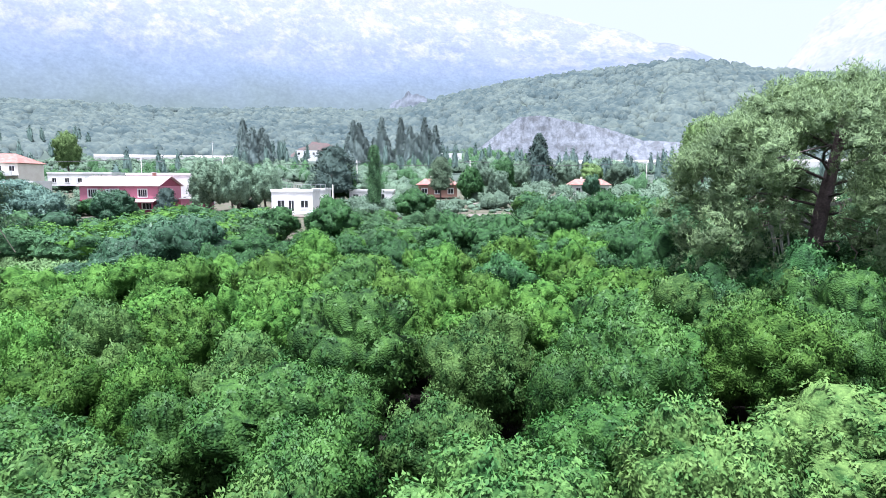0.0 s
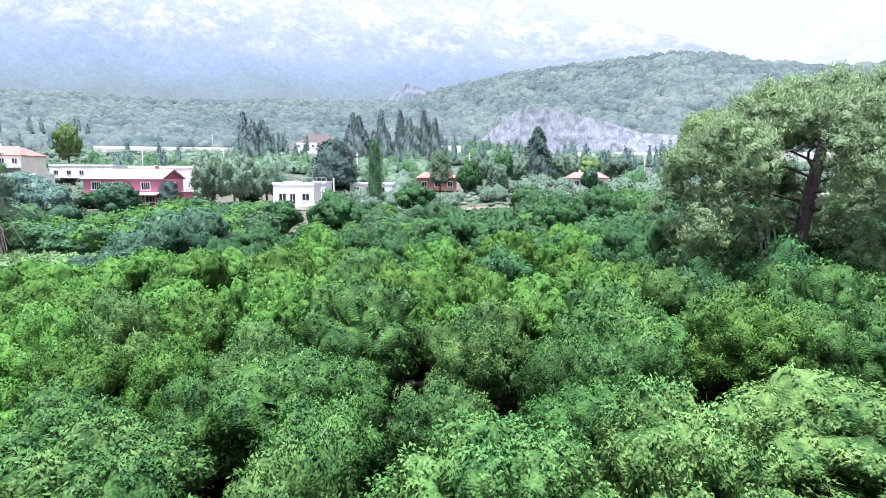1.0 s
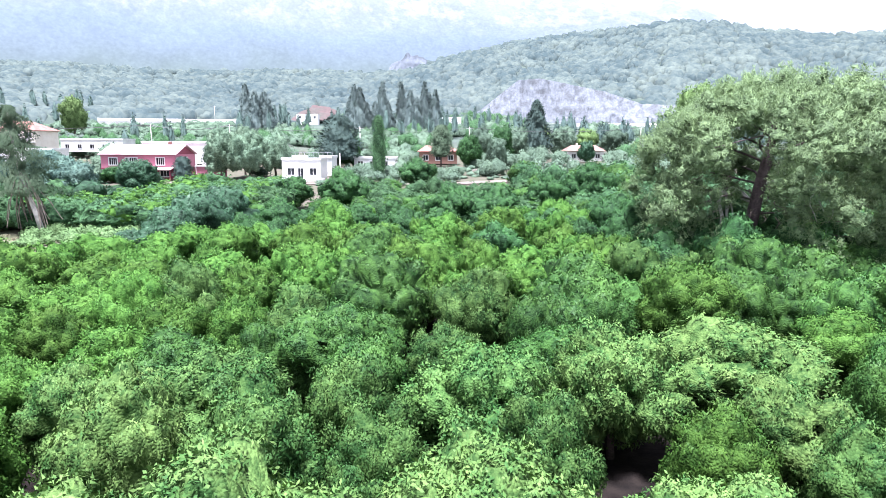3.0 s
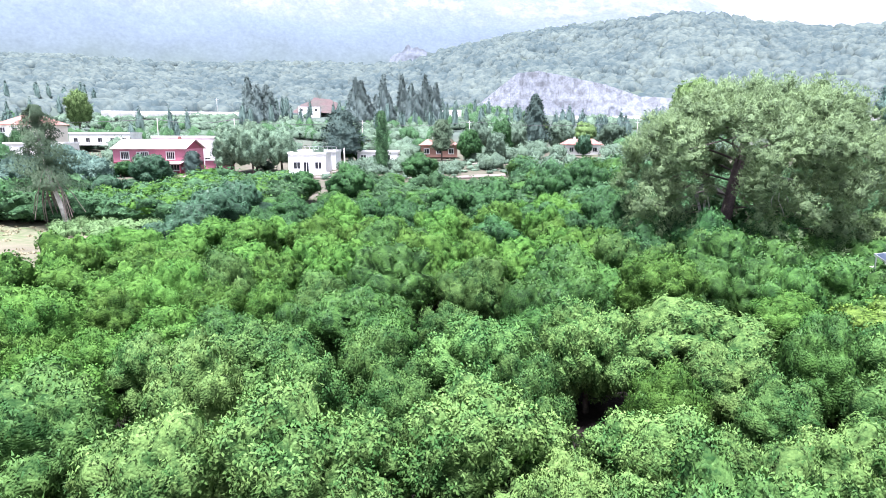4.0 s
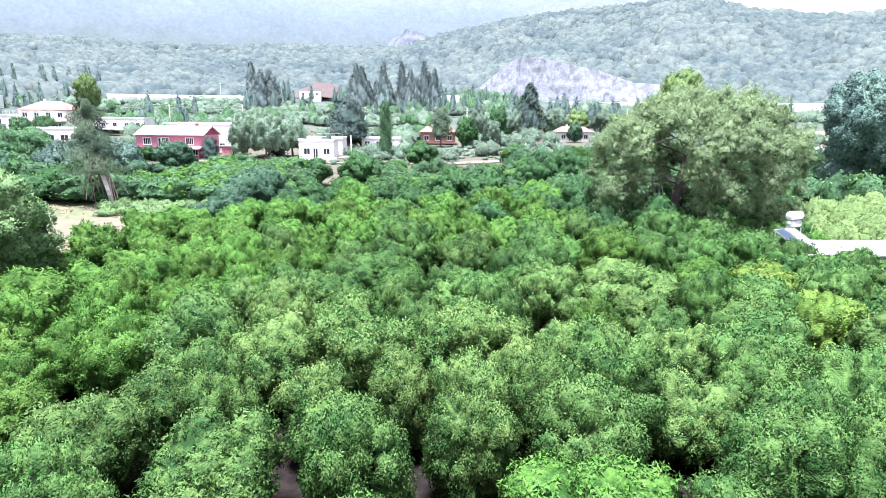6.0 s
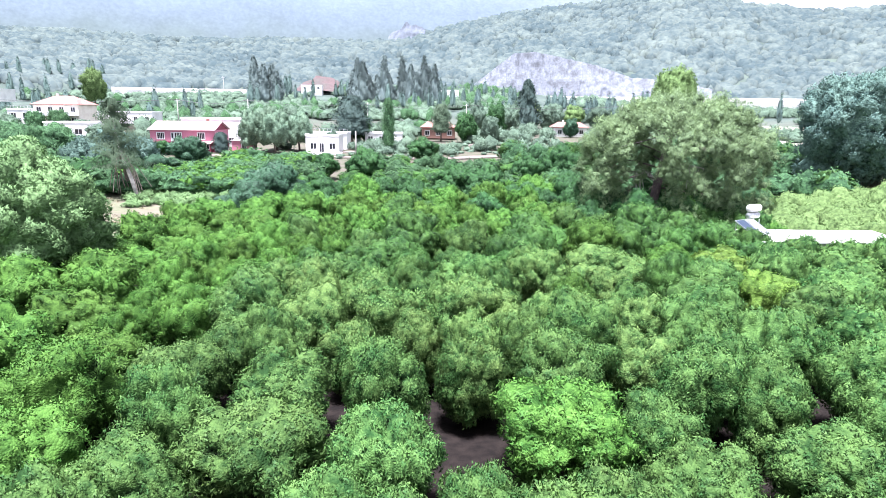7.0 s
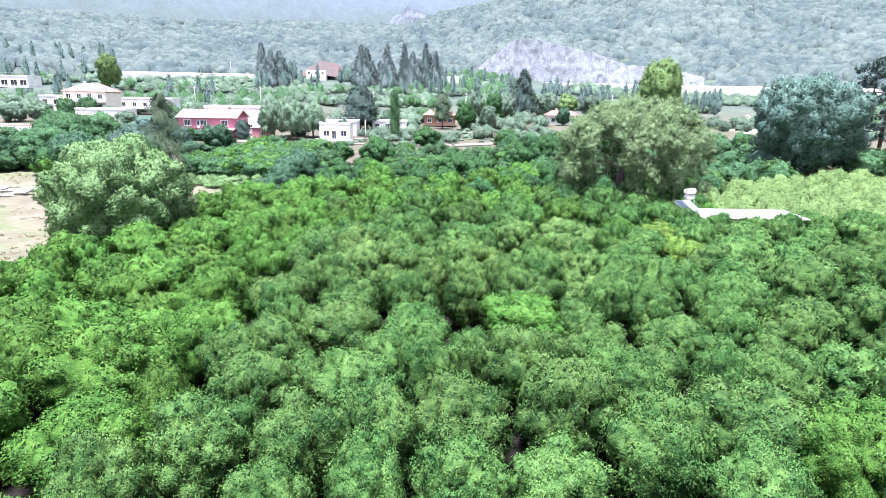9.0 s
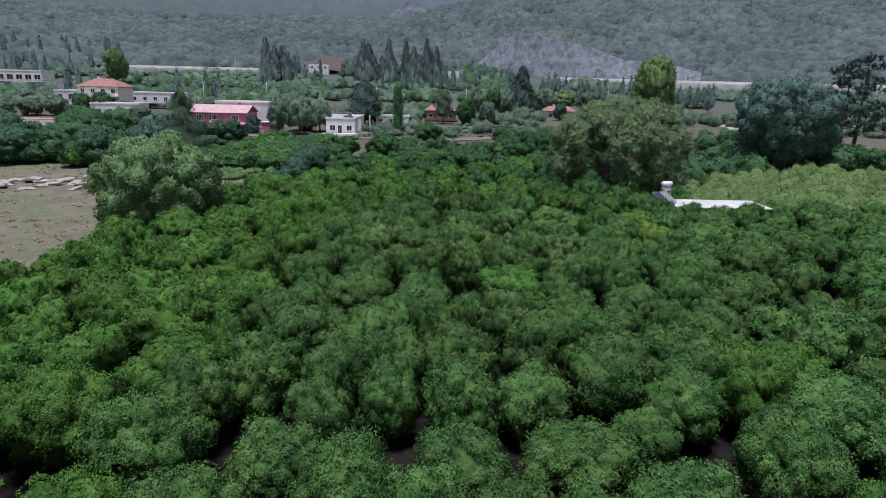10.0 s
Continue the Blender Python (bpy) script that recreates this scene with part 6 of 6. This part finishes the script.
tops = [power_pole(*p) for p in ((-150, 150, 9.5), (-80, 152, 9.5), (-61, 160, 9.5), (-22, 150, 9.0), (8, 152, 9.0), (58, 160, 9.0))]
for off in (-0.8, 0.0, 0.8):
    for a, b in zip(tops[:-1], tops[1:]):
        pts = []
        for i in range(9):
            u = i / 8
            q = a.lerp(b, u) + Vector((0, off, -1.2 * 4 * u * (1 - u)))
            pts.append(q)
        tagged(new("cable", Geo().tube(pts, [0.035] * 9, 4).mesh("cable", M_WIRE)), "thin black overhead cable between poles", "cable", "overhead cables")
power_pole(-130, 68, 8.0, False)
power_pole(-116, 300, 11, True)
power_pole(-17.5, 88.5, 5.0, False)


def fence(x0, y0, x1, y1, n, label):
    f = thing("fence", pose(x0, y0, 0), label, "fence")
    for i in range(n + 1):
        u = i / n
        x, y = (x1 - x0) * u, (y1 - y0) * u
        z = gz(x0 + x, y0 + y)
        part("post", Geo().box(x - 0.05, y - 0.05, z - 0.2, x + 0.05, y + 0.05, z + 1.4).mesh("fence_post", M_BROWN), f)
    for hgt in (0.4, 0.8, 1.2):
        part("wire", Geo().tube([(0, 0, gz(x0, y0) + hgt), (x1 - x0, y1 - y0, gz(x1, y1) + hgt)], [0.015, 0.015], 4).mesh("fence_wire", M_WIRE), f)


fence(-42, 49.5, -33, 49.0, 5, "wire fence with dark posts by the lane")
fence(40, 92, 62, 96, 12, "pale wooden fence along the field")


def lane(name, pts, width, label, material):
    ribbon(name, pts, width, 0.05, material, label, "lane")


M_DUST = mat("pale_trodden_dust", (0.165, 0.137, 0.117), 0.95, 0.15, 0.4, second=(0.13, 0.11, 0.095), fine=3)
lane("lane", [(-56, 52), (-46, 52.5), (-38, 52), (-30, 53)], 3.0, "pale dusty lane behind the fence", M_DUST)
lane("yard", [(-47, 87.5), (-38, 87), (-28, 87.5), (-18, 87), (-8, 86.5), (2, 87), (12, 91), (22, 100), (32, 112), (44, 128), (58, 140)], 6.5, "pale dusty village street", M_DUST)

# rubble heaps on the dry field
rub = random.Random(9)
for i in range(7):
    x, y = rub.uniform(-66, -50), rub.uniform(22, 40)
    bm = bmesh.new()
    bmesh.ops.create_icosphere(bm, subdivisions=2, radius=1)
    for v in bm.verts:
        k = 1 + 0.35 * noise.noise(v.co * 1.7 + Vector((i, 0, 0)))
        v.co = Vector((v.co.x * k * rub.uniform(0.9, 1.1), v.co.y * k, v.co.z * k * 0.22))
    me = bpy.data.meshes.new("rubble_heap")
    bm.to_mesh(me)
    bm.free()
    me.materials.append(M_SCREE)
    s = rub.uniform(0.4, 1.3)
    ob = new("rubble_heap", me)
    ob.matrix_basis = pose(x, y, gz(x, y) + 0.05, 0, 0, rub.uniform(0, 360)) @ Matrix.Scale(s, 4)
    tagged(ob, "heap of pale rubble on the dry field", "rubble", "rubble heaps")

# broken concrete slabs thrown on a heap
slab_rnd = random.Random(12)
pile = thing("slab_heap", pose(-60.5, 30.5, gz(-60.5, 30.5)), "heap of broken pale concrete slabs on the dry field", "rubble")
for i in range(22):
    g = Geo()
    sx, sy = slab_rnd.uniform(0.7, 1.9), slab_rnd.uniform(0.5, 1.2)
    g.slab([(-sx, -sy, 0), (sx * slab_rnd.uniform(0.6, 1), -sy * slab_rnd.uniform(0.7, 1), 0), (sx, sy * slab_rnd.uniform(0.5, 1), 0), (-sx * slab_rnd.uniform(0.6, 1), sy, 0)], 0.22)
    px, py = slab_rnd.uniform(-6, 9), slab_rnd.uniform(-4.5, 3)
    lift = 0.25 + 0.7 * max(0, 1 - math.hypot(px, py) / 5) * slab_rnd.random()
    part("slab", g.mesh("broken_slab", M_SCREE), pile, "", pose(px, py, lift, slab_rnd.uniform(-14, 14), slab_rnd.uniform(-14, 14), slab_rnd.uniform(0, 180)))

lane("yard_east", [(-24, 95), (-18, 97), (-10, 103), (0, 112), (10, 116), (26, 122)], 7.0, "bare tan earth round the village houses", M_DUST)
M_FALLOW = mat("pale_fallow_earth", (0.36, 0.33, 0.27), 0.95, 0.2, 0.15, second=(0.27, 0.25, 0.19), fine=1.5)
lane("pale_field", [(84, 124), (90, 134), (96, 144), (102, 154), (108, 164), (114, 174), (120, 184), (125, 193)], 26.0, "pale bare field beyond the trees", M_FALLOW)


# ---- pines at the field's east edge ----
def field_pine(x, y, h, seed):
    rnd = random.Random(seed)
    rg6 = np.random.default_rng(seed)
    tree = thing("field_pine", pose(x, y, gz(x, y)), "tall open dark pine with layered branches", "tree", "field pines")
    part("trunk", Geo().tube([(0, 0, -0.3), (0.2, 0, h * 0.4), (0.1, 0, h * 0.97)], [0.4, 0.28, 0.05], 8).mesh("field_pine_trunk", M_PINEBARK, True), tree)
    pads = []
    for i in range(16):
        z = h * (0.3 + 0.68 * i / 15)
        a = i * 2.4 + rnd.uniform(-0.3, 0.3)
        reach = (1 - i / 16) ** 0.6 * h * 0.3 + 0.6
        end = (reach * math.cos(a), reach * math.sin(a), z + 0.25 * reach)
        part("limb", Geo().tube([(0.1, 0, z), (end[0] * 0.5, end[1] * 0.5, z + 0.05 * reach), end], [0.09, 0.07, 0.02], 5).mesh("field_pine_limb", M_PINEBARK, True), tree)
        for k in range(5):
            u = rnd.uniform(0.35, 1.05)
            pads.append(((end[0] * u + rnd.uniform(-0.7, 0.7), end[1] * u + rnd.uniform(-0.7, 0.7), z + 0.25 * reach * u + rnd.uniform(-0.1, 0.4)), rnd.uniform(0.9, 1.5), rnd.uniform(0.3, 0.5)))
    part("crown", needle_crown("field_pine_crown", rg6, pads, 34, 6, 0.4, 0.06, M_CYPRESS), tree)


for i, (x, y, h) in enumerate(((69.5, 49, 17), (75, 53, 18.5), (80, 47, 17))):
    field_pine(x, y, h, 300 + i)
